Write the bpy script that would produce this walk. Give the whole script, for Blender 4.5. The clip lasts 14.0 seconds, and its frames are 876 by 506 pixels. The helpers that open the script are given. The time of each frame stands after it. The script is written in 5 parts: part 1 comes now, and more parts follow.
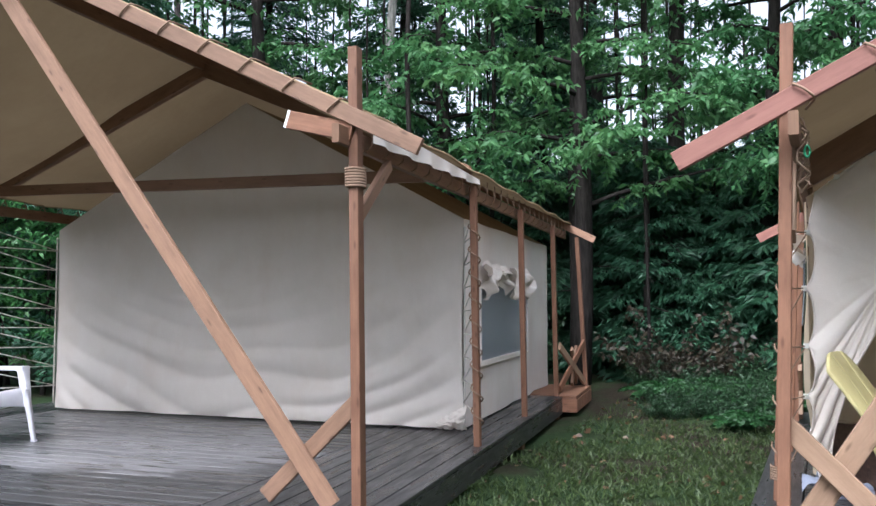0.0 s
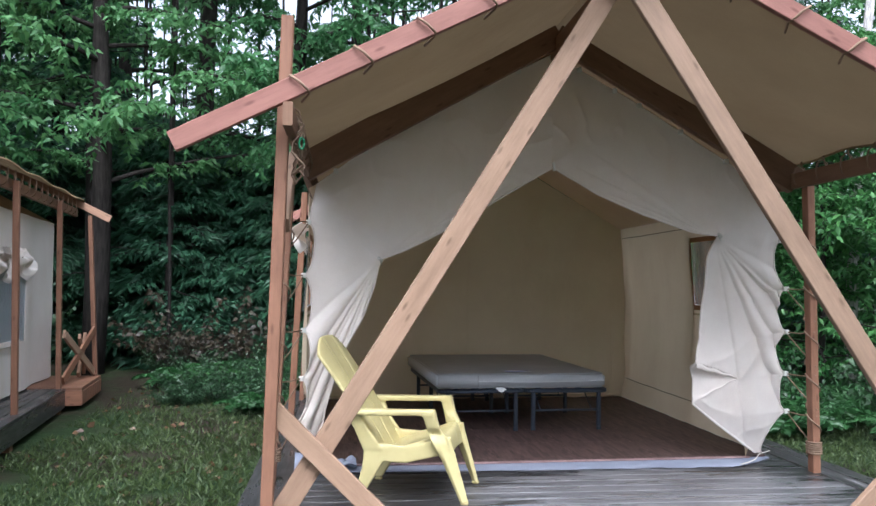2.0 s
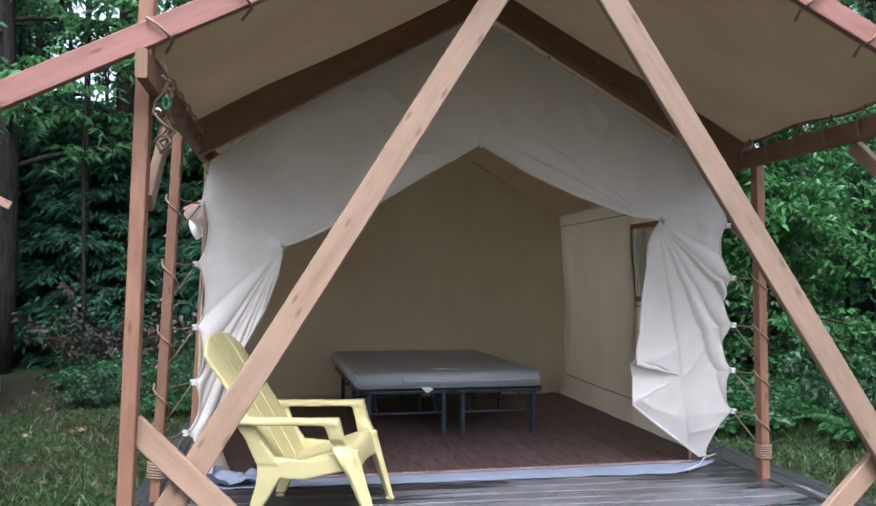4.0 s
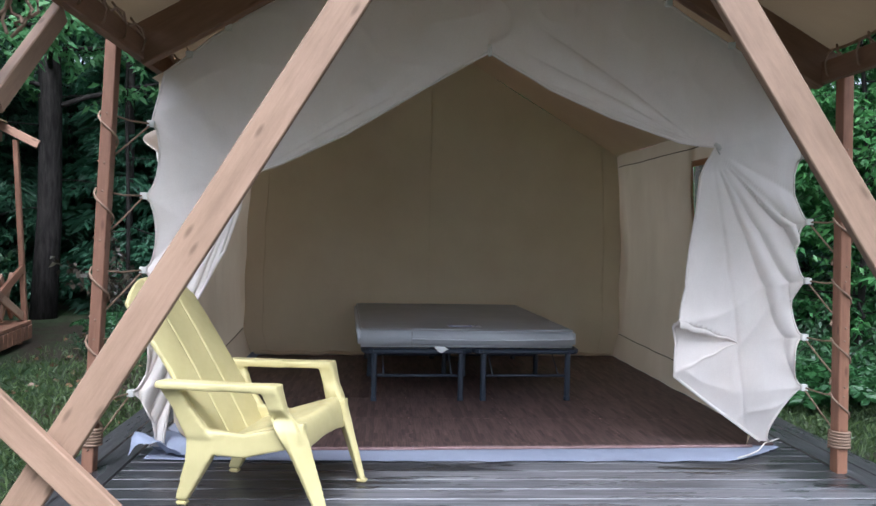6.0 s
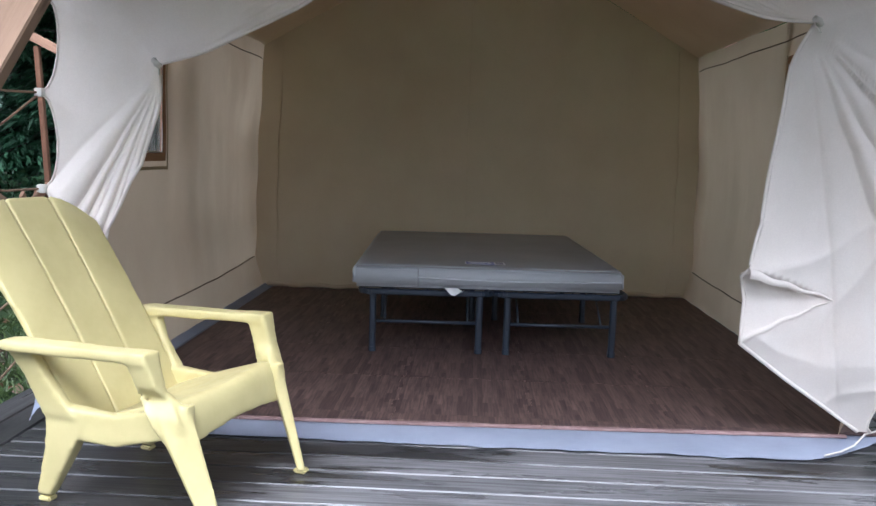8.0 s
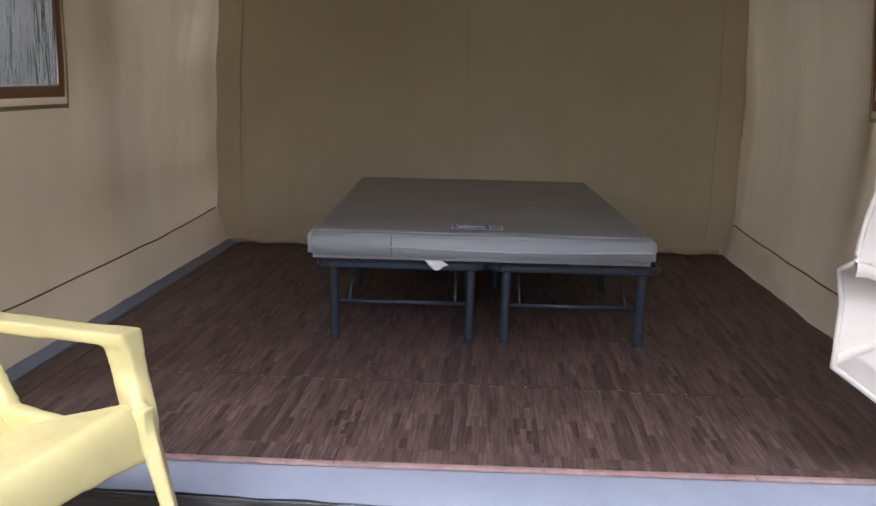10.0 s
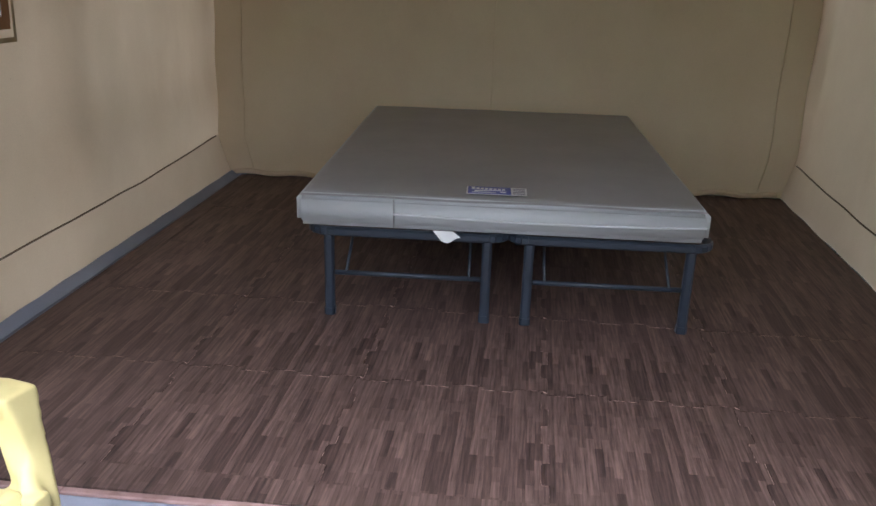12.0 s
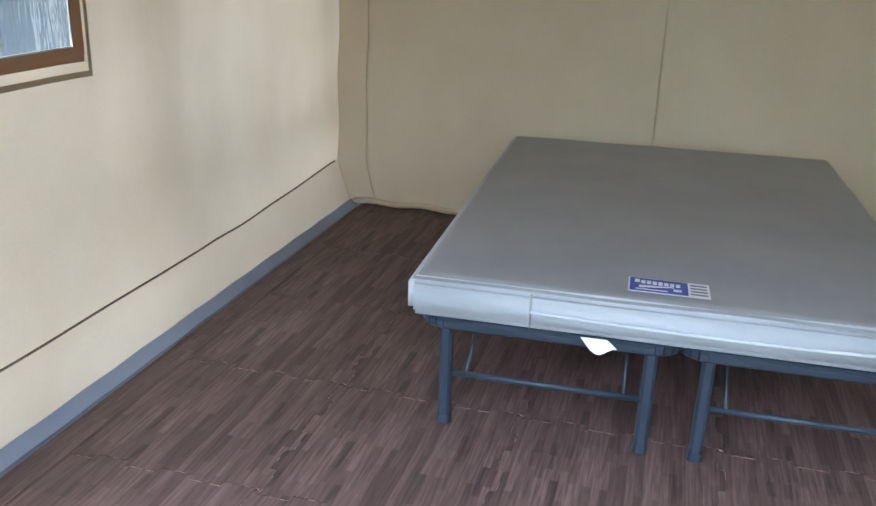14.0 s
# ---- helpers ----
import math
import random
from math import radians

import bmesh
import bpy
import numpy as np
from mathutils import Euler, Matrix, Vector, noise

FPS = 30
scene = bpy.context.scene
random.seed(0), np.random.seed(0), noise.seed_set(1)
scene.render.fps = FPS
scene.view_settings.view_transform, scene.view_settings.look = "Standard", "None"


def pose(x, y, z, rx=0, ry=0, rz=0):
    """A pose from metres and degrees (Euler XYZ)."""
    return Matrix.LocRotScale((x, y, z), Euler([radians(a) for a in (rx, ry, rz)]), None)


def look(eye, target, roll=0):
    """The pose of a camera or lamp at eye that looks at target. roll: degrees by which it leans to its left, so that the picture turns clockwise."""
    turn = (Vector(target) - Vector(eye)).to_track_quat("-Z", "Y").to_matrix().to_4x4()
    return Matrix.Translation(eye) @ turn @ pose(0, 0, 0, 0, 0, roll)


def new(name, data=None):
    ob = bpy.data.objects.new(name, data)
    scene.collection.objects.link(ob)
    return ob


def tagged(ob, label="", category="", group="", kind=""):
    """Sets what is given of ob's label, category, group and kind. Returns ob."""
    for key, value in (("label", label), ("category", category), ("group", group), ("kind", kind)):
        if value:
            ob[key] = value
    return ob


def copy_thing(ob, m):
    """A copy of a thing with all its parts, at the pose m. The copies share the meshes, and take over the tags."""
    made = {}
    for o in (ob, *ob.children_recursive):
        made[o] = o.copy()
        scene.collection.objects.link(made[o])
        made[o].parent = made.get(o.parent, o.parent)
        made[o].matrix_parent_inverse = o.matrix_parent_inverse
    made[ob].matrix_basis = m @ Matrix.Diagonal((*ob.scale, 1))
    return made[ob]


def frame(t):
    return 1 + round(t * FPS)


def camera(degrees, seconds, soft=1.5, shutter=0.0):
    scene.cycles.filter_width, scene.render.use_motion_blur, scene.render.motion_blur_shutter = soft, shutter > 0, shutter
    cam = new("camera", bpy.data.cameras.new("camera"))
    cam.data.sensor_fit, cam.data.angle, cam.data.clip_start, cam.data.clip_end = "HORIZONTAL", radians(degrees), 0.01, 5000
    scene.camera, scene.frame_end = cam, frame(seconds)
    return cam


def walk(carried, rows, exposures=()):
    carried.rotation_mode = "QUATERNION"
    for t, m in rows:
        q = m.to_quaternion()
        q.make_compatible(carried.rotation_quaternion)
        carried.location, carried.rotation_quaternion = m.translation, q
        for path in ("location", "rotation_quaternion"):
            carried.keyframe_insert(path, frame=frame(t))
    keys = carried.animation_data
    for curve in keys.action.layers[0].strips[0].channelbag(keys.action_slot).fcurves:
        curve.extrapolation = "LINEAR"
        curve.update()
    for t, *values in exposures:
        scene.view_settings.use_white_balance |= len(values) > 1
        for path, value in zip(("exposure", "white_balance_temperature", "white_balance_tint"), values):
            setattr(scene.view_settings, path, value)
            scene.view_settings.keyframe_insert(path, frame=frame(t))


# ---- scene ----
cam = camera(55.7, 14.0)
PATH = [
    (0, (-1.64, -6.022, 1.241), (-2.483, -4.212, 1.353), 0.1),
    (0.5, (-1.575, -6.028, 1.236), (-2.115, -4.105, 1.346), 0.0),
    (1, (-1.526, -6.0, 1.238), (-1.779, -4.019, 1.34), -0.1),
    (1.5, (-1.502, -5.919, 1.248), (-1.475, -3.921, 1.341), 0.1),
    (2, (-1.48, -5.822, 1.26), (-1.257, -3.836, 1.338), 0.6),
    (2.5, (-1.457, -5.709, 1.262), (-1.125, -3.738, 1.343), 0.5),
    (3, (-1.402, -5.586, 1.258), (-1.016, -3.626, 1.336), 0.1),
    (5.5, (-0.702, -4.551, 1.194), (-0.513, -2.56, 1.181), 1.1),
    (6, (-0.543, -4.357, 1.167), (-0.407, -2.362, 1.116), 1.2),
    (6.5, (-0.446, -4.124, 1.16), (-0.334, -2.129, 1.081), 1.4),
    (7, (-0.341, -3.853, 1.153), (-0.266, -1.857, 1.051), 1.0),
    (7.5, (-0.183, -3.556, 1.131), (-0.208, -1.563, 0.96), 1.1),
    (8, (-0.027, -3.276, 1.134), (-0.111, -1.292, 0.891), 1.7),
    (10.5, (0.101, -2.037, 1.173), (-0.023, -0.096, 0.705), 1.3),
    (11, (0.093, -1.892, 1.257), (-0.02, 0.028, 0.71), 1.4),
    (11.5, (0.126, -1.76, 1.301), (-0.026, 0.129, 0.663), 1.3),
    (12, (0.152, -1.62, 1.318), (-0.049, 0.256, 0.654), 1.8),
    (12.5, (0.114, -1.383, 1.336), (-0.11, 0.49, 0.672), 2.0),
    (13, (0.07, -1.154, 1.378), (-0.227, 0.708, 0.711), 2.1),
    (13.5, (0.04, -1.043, 1.421), (-0.36, 0.791, 0.732), 1.8),
    (14, (-0.001, -0.873, 1.413), (-0.508, 0.929, 0.709), 1.7),
]
EXPOSURE = [(0.0, 1.06, 5700, 11), (3.0, 1.12, 5550, 12), (6.5, 1.15, 5400, 12), (8.0, 1.2, 5450, 12), (10.5, 1.36, 5850, 14), (11.5, 1.54, 5800, 12), (12.5, 1.80, 5650, 9), (13.0, 2.15, 5250, 0), (13.5, 2.5, 5100, 1), (14.0, 2.75, 5050, 4)]
walk(cam, [(t, look(eye, target, roll)) for t, eye, target, roll in PATH], EXPOSURE)

# ---- world, sun, exposure ----
world = bpy.data.worlds.new("sky")
scene.world = world
world.use_nodes = True
wn = world.node_tree.nodes
sky = wn.new("ShaderNodeTexSky")
sky.sky_type = 'NISHITA'
sky.sun_disc = False
sky.sun_elevation, sky.sun_rotation = radians(56), radians(187)
sky.air_density, sky.dust_density, sky.ozone_density = 1.0, 6.0, 0.3
bg = wn["Background"]
cloud = wn.new("ShaderNodeHueSaturation")     # overcast: little blue left in the sky
cloud.inputs["Saturation"].default_value, cloud.inputs["Value"].default_value = 0.28, 1.45
world.node_tree.links.new(sky.outputs[0], cloud.inputs["Color"])
world.node_tree.links.new(cloud.outputs[0], bg.inputs[0])
bg.inputs[1].default_value = 0.15

sun_data = bpy.data.lights.new("sun", 'SUN')
sun_data.energy, sun_data.angle, sun_data.color = 1.0, radians(35), (1.0, 0.97, 0.92)
sun = new("sun", sun_data)
sun.matrix_world = look((0, 0, 0), (math.sin(radians(187)) * -0.56, math.cos(radians(187)) * -0.56, -0.83))


# ---- materials ----
def mat(name, base, rough=0.7, spec=0.3, metal=0.0):
    m = bpy.data.materials.new(name)
    m.use_nodes = True
    b = m.node_tree.nodes["Principled BSDF"]
    b.inputs["Base Color"].default_value = (*base, 1)
    b.inputs["Roughness"].default_value = rough
    b.inputs["Specular IOR Level"].default_value = spec
    b.inputs["Metallic"].default_value = metal
    return m


def nd(m, kind, **inputs):
    n = m.node_tree.nodes.new(kind)
    for k, v in inputs.items():
        n.inputs[k.replace("_", " ")].default_value = v
    return n


def coords(m, scale=(1, 1, 1), rot=(0, 0, 0), source="Object"):
    tc, mp = nd(m, "ShaderNodeTexCoord"), nd(m, "ShaderNodeMapping")
    m.node_tree.links.new(tc.outputs[source], mp.inputs[0])
    mp.inputs["Scale"].default_value = scale
    mp.inputs["Rotation"].default_value = rot
    return mp.outputs[0]


def noise_tex(m, vec, scale, detail=5.0, rough=0.6):
    n = nd(m, "ShaderNodeTexNoise", Scale=scale, Detail=detail, Roughness=rough)
    m.node_tree.links.new(vec, n.inputs["Vector"])
    return n.outputs["Fac"]


def ramp(m, fac, stops):
    r = nd(m, "ShaderNodeValToRGB")
    els = r.color_ramp.elements
    while len(els) < len(stops):
        els.new(0.5)
    for e, (p, c) in zip(els, stops):
        e.position, e.color = p, (*c, 1) if len(c) == 3 else c
    m.node_tree.links.new(fac, r.inputs[0])
    return r.outputs[0]


def mix(m, a, b, fac, mode='MIX'):
    n = m.node_tree.nodes.new("ShaderNodeMix")
    n.data_type, n.blend_type = 'RGBA', mode
    for sock, v in ((n.inputs[0], fac), (n.inputs[6], a), (n.inputs[7], b)):
        if isinstance(v, (int, float)):
            sock.default_value = v
        elif isinstance(v, tuple):
            sock.default_value = (*v, 1)
        else:
            m.node_tree.links.new(v, sock)
    return n.outputs[2]


def to(m, out, name):
    m.node_tree.links.new(out, m.node_tree.nodes["Principled BSDF"].inputs[name])


def bump(m, height, strength=0.3, dist=0.01):
    b = nd(m, "ShaderNodeBump", Strength=strength, Distance=dist)
    m.node_tree.links.new(height, b.inputs["Height"])
    to(m, b.outputs[0], "Normal")


def translucent(m, colour, amount):
    """Lets light through a thin sheet."""
    t = nd(m, "ShaderNodeBsdfTranslucent")
    if isinstance(colour, tuple):
        t.inputs[0].default_value = (*colour, 1)
    else:
        m.node_tree.links.new(colour, t.inputs[0])
    s = nd(m, "ShaderNodeMixShader", Fac=amount)
    b = m.node_tree.nodes["Principled BSDF"]
    m.node_tree.links.new(b.outputs[0], s.inputs[1])
    m.node_tree.links.new(t.outputs[0], s.inputs[2])
    m.node_tree.links.new(s.outputs[0], m.node_tree.nodes["Material Output"].inputs[0])


def rand(m):
    return nd(m, "ShaderNodeObjectInfo").outputs["Random"]


def island(m):
    return nd(m, "ShaderNodeNewGeometry").outputs["Random Per Island"]


def canvas_mat(name, light, dark, through_amount, stained=0.12):
    m = mat(name, light, 0.9, 0.1)
    v = coords(m)
    big = noise_tex(m, v, 1.3, 6)
    fine = noise_tex(m, v, 160, 2)
    c = mix(m, ramp(m, big, [(0.35, dark), (0.65, light)]), (0.5, 0.5, 0.5), 0.06)
    c = mix(m, c, ramp(m, fine, [(0.3, (0.95, 0.95, 0.95)), (0.7, (1, 1, 1))]), 1.0, 'MULTIPLY')
    stain = noise_tex(m, coords(m, (1.4, 1.4, 0.8)), 1.7, 7, 0.65)
    c = mix(m, c, (0.80, 0.66, 0.52), ramp(m, stain, [(0.48, (0, 0, 0)), (0.76, (stained, stained, stained))]), 'MULTIPLY')
    to(m, c, "Base Color")
    soft = noise_tex(m, coords(m, (1, 1, 0.5)), 4, 2)
    bump(m, soft, 0.45, 0.03)
    translucent(m, c, through_amount)
    return m


def timber_mat(name, a, b, dark, rough=0.6):
    m = mat(name, a, rough, 0.35)
    v = coords(m, (1, 1, 1), source="UV")
    grain = noise_tex(m, coords(m, (1.6, 34, 1), source="UV"), 2.0, 7, 0.7)
    blot = noise_tex(m, coords(m, (1, 4, 1), source="UV"), 2.6, 6, 0.7)
    c = mix(m, ramp(m, grain, [(0.3, b), (0.7, a)]), ramp(m, blot, [(0.36, dark), (0.6, a)]), 0.36)
    knots = nd(m, "ShaderNodeTexVoronoi", Scale=1.0)
    knots.voronoi_dimensions = '2D'
    m.node_tree.links.new(coords(m, (2.4, 8, 1), source="UV"), knots.inputs["Vector"])
    c = mix(m, c, dark, ramp(m, knots.outputs["Distance"], [(0.03, (0.8, 0.8, 0.8)), (0.085, (0, 0, 0))]))
    c = mix(m, c, ramp(m, rand(m), [(0, (0.8, 0.8, 0.8)), (1, (1.12, 1.08, 1.05))]), 0.9, 'MULTIPLY')
    to(m, c, "Base Color")
    bump(m, grain, 0.25, 0.004)
    return m


CANVAS = canvas_mat("canvas", (0.885, 0.805, 0.74), (0.81, 0.73, 0.66), 0.18, 0.22)
CANVAS_IN = canvas_mat("canvas_inside", (0.81, 0.665, 0.475), (0.745, 0.595, 0.415), 0.25)
FLY = canvas_mat("canvas_fly", (0.32, 0.225, 0.12), (0.27, 0.185, 0.095), 0.08)
WOOD = timber_mat("stained_timber", (0.265, 0.136, 0.083), (0.175, 0.084, 0.051), (0.095, 0.04, 0.024))
WOOD_RAW = timber_mat("raw_timber", (0.335, 0.222, 0.152), (0.245, 0.157, 0.102), (0.14, 0.09, 0.055))
WOOD_OLD = timber_mat("aged_timber", (0.32, 0.19, 0.125), (0.22, 0.128, 0.083), (0.115, 0.068, 0.045))
WOOD_RED = timber_mat("red_timber", (0.275, 0.132, 0.105), (0.20, 0.09, 0.072), (0.12, 0.048, 0.038))
WOOD_DARK = timber_mat("dark_timber", (0.225, 0.128, 0.078), (0.165, 0.09, 0.054), (0.10, 0.052, 0.031))

def deck_mat(name, patch, reach):
    """Wet dark boards, paler in streaks over one stretch of the deck."""
    m = mat(name, (0.1, 0.09, 0.085), 0.35, 0.5)
    grain = noise_tex(m, coords(m, (1.2, 45, 1), source="UV"), 1.6, 6)
    streak = noise_tex(m, coords(m, (1.2, 7, 1), source="UV"), 1.3, 6)
    n = m.node_tree.nodes.new("ShaderNodeVectorMath")
    n.operation = 'DISTANCE'
    m.node_tree.links.new(coords(m, (1 / reach[0], 1 / reach[1], 0)), n.inputs[0])
    n.inputs[1].default_value = (patch[0] / reach[0], patch[1] / reach[1], 0)
    add = m.node_tree.nodes.new("ShaderNodeMath")
    add.operation = 'MULTIPLY_ADD'
    m.node_tree.links.new(streak, add.inputs[0])
    add.inputs[1].default_value = -1.5
    m.node_tree.links.new(n.outputs["Value"], add.inputs[2])
    pale_mask = ramp(m, add.outputs[0], [(0.0, (1, 1, 1)), (0.14, (0, 0, 0))])
    c = ramp(m, grain, [(0.3, (0.019, 0.018, 0.019)), (0.7, (0.056, 0.055, 0.056))])
    c = mix(m, c, ramp(m, grain, [(0.36, (0.06, 0.058, 0.06)), (0.6, (0.26, 0.255, 0.265))]), mix(m, (0, 0, 0), pale_mask, 0.85))
    c = mix(m, c, ramp(m, rand(m), [(0, (0.75, 0.75, 0.75)), (1, (1.2, 1.17, 1.17))]), 1.0, 'MULTIPLY')
    to(m, c, "Base Color")
    to(m, ramp(m, streak, [(0.35, (0.2, 0.2, 0.2)), (0.65, (0.45, 0.45, 0.45))]), "Roughness")
    bump(m, grain, 0.4, 0.004)
    return m


DECK = deck_mat("wet_deck_board", (0.5, -0.72), (1.5, 0.75))
DECK_A = deck_mat("wet_deck_board_wide", (-0.9, -1.5), (3.0, 1.6))

MAT_TILE = mat("wood_print_foam", (0.12, 0.06, 0.05), 0.55, 0.35)
_strips = []
for _w, _off in ((0.14, 0.37), (0.21, 0.58)):
    _br = nd(MAT_TILE, "ShaderNodeTexBrick", Scale=1.0)
    _br.offset, _br.offset_frequency = _off, 2
    _br.inputs["Brick Width"].default_value, _br.inputs["Row Height"].default_value = _w, 0.023
    _br.inputs["Mortar Size"].default_value = 0.0
    _br.inputs["Color1"].default_value, _br.inputs["Color2"].default_value = (0.064, 0.043, 0.040, 1), (0.150, 0.104, 0.095, 1)
    MAT_TILE.node_tree.links.new(coords(MAT_TILE, rot=(0, 0, radians(90))), _br.inputs["Vector"])
    _strips.append(_br.outputs["Color"])
_strip = mix(MAT_TILE, _strips[0], _strips[1], 0.5)
_gr = noise_tex(MAT_TILE, coords(MAT_TILE, (75, 4, 1)), 1.5, 6)
_c = mix(MAT_TILE, _strip, ramp(MAT_TILE, _gr, [(0.3, (0.5, 0.46, 0.46)), (0.7, (1.36, 1.26, 1.21))]), 1.0, 'MULTIPLY')
to(MAT_TILE, _c, "Base Color")
bump(MAT_TILE, _gr, 0.25, 0.002)

FOAM_EDGE = mat("foam_tile_edge", (0.34, 0.24, 0.24), 0.8, 0.2)
to(FOAM_EDGE, ramp(FOAM_EDGE, noise_tex(FOAM_EDGE, coords(FOAM_EDGE), 9, 5), [(0.3, (0.20, 0.12, 0.11)), (0.7, (0.40, 0.27, 0.26))]), "Base Color")
FOAM_CUT = mat("foam_joint", (0.06, 0.04, 0.037), 0.8, 0.2)
to(FOAM_CUT, ramp(FOAM_CUT, noise_tex(FOAM_CUT, coords(FOAM_CUT), 16, 3), [(0.47, (0.05, 0.033, 0.031)), (0.56, (0.45, 0.32, 0.29))]), "Base Color")
VINYL = canvas_mat("grey_vinyl", (0.33, 0.36, 0.455), (0.25, 0.275, 0.355), 0.05)
ROPE = mat("rope", (0.25, 0.17, 0.12), 0.9, 0.1)
CORD = mat("pale_cord", (0.62, 0.58, 0.52), 0.85, 0.1)
SEAM = mat("seam_webbing", (0.20, 0.15, 0.10), 0.85, 0.15)
DRAB = mat("drab_stitched_band", (0.42, 0.33, 0.20), 0.85, 0.15)
TRIM = mat("brown_webbing", (0.36, 0.20, 0.105), 0.8, 0.2)
CLIP = mat("white_clip", (0.75, 0.73, 0.68), 0.5, 0.4)
GREEN = mat("green_carabiner", (0.02, 0.22, 0.10), 0.3, 0.5)

PLASTIC = mat("yellow_plastic", (0.58, 0.50, 0.24), 0.42, 0.45)
_n = noise_tex(PLASTIC, coords(PLASTIC), 6, 5)
to(PLASTIC, ramp(PLASTIC, _n, [(0.3, (0.53, 0.455, 0.21)), (0.6, (0.60, 0.52, 0.25))]), "Base Color")
to(PLASTIC, ramp(PLASTIC, noise_tex(PLASTIC, coords(PLASTIC), 25, 4), [(0.3, (0.36, 0.36, 0.36)), (0.7, (0.55, 0.55, 0.55))]), "Roughness")
PLASTIC_W = mat("white_plastic", (0.74, 0.73, 0.78), 0.4, 0.45)
_n = noise_tex(PLASTIC_W, coords(PLASTIC_W), 6, 5)
to(PLASTIC_W, ramp(PLASTIC_W, _n, [(0.3, (0.66, 0.65, 0.71)), (0.6, (0.76, 0.75, 0.80))]), "Base Color")

STEEL = mat("black_steel", (0.026, 0.036, 0.055), 0.38, 0.5)
to(STEEL, ramp(STEEL, noise_tex(STEEL, coords(STEEL), 40, 3), [(0.3, (0.3, 0.3, 0.3)), (0.7, (0.5, 0.5, 0.5))]), "Roughness")
COVER = mat("grey_mattress_cover", (0.30, 0.295, 0.29), 0.5, 0.4)
_n = noise_tex(COVER, coords(COVER), 2.5, 5)
to(COVER, ramp(COVER, _n, [(0.3, (0.285, 0.285, 0.288)), (0.7, (0.345, 0.345, 0.348))]), "Base Color")
bump(COVER, noise_tex(COVER, coords(COVER), 4, 3), 0.25, 0.02)
COVER_S = mat("pale_mattress_side", (0.46, 0.48, 0.50), 0.45, 0.4)
bump(COVER_S, noise_tex(COVER_S, coords(COVER_S, (1, 1, 3)), 5, 3), 0.3, 0.02)
PIPING = mat("piping", (0.6, 0.62, 0.64), 0.4, 0.4)
LABEL_B = mat("blue_print", (0.035, 0.05, 0.36), 0.3, 0.5)
LABEL_W = mat("white_print", (0.78, 0.78, 0.78), 0.4, 0.4)
INK = mat("dark_print", (0.2, 0.2, 0.24), 0.5, 0.3)

# clear sheet; the blue base paints in the sky's reflection
PANE = mat("sky_tinted_vinyl_pane", (0.78, 0.90, 1.0), 0.12, 0.5)
PANE.node_tree.nodes["Principled BSDF"].inputs["Transmission Weight"].default_value = 0.75
PANE.node_tree.nodes["Principled BSDF"].inputs["IOR"].default_value = 1.2
bump(PANE, noise_tex(PANE, coords(PANE, (6, 9, 1.0), (radians(35), 0, 0)), 3, 3), 0.8, 0.03)


def leaf_mat(name, a, b, amount=0.45):
    m = mat(name, a, 0.45, 0.4)
    c = ramp(m, island(m), [(0, b), (1, a)])
    c = mix(m, c, ramp(m, rand(m), [(0, (0.8, 0.9, 0.85)), (1, (1.15, 1.1, 1.0))]), 1.0, 'MULTIPLY')
    to(m, c, "Base Color")
    translucent(m, c, amount)
    return m


LEAF = leaf_mat("broad_leaf", (0.125, 0.28, 0.115), (0.055, 0.16, 0.062), 0.48)
LEAF_B = leaf_mat("bright_leaf", (0.085, 0.23, 0.07), (0.035, 0.125, 0.04), 0.45)
NEEDLE = leaf_mat("needles", (0.060, 0.155, 0.090), (0.028, 0.085, 0.052), 0.45)
# leaf green darkened to stand in for the shade under the canopy
UNDER_SHADED = leaf_mat("shade_painted_leaf", (0.040, 0.092, 0.040), (0.014, 0.040, 0.016), 0.3)
FERN = leaf_mat("fern_frond", (0.045, 0.125, 0.040), (0.018, 0.060, 0.018), 0.35)
DRY = leaf_mat("dry_leaf", (0.065, 0.048, 0.032), (0.028, 0.022, 0.016), 0.25)
GRASS = leaf_mat("grass_blade", (0.090, 0.132, 0.050), (0.038, 0.062, 0.024), 0.35)
# paler and greyer than the near leaves: distance haze put into the colour
LEAF_HAZED = leaf_mat("hazed_far_leaf", (0.150, 0.215, 0.165), (0.075, 0.120, 0.092), 0.5)
LITTER = leaf_mat("fallen_leaf", (0.20, 0.105, 0.06), (0.09, 0.05, 0.03), 0.2)


def bark_mat(name, a, b):
    m = mat(name, a, 0.9, 0.15)
    n = noise_tex(m, coords(m, (9, 9, 1.6)), 2.5, 7)
    to(m, ramp(m, n, [(0.35, b), (0.65, a)]), "Base Color")
    bump(m, n, 0.8, 0.03)
    return m


BARK = bark_mat("bark", (0.032, 0.028, 0.025), (0.012, 0.010, 0.009))
BIRCH = bark_mat("birch_bark", (0.55, 0.53, 0.50), (0.20, 0.19, 0.18))

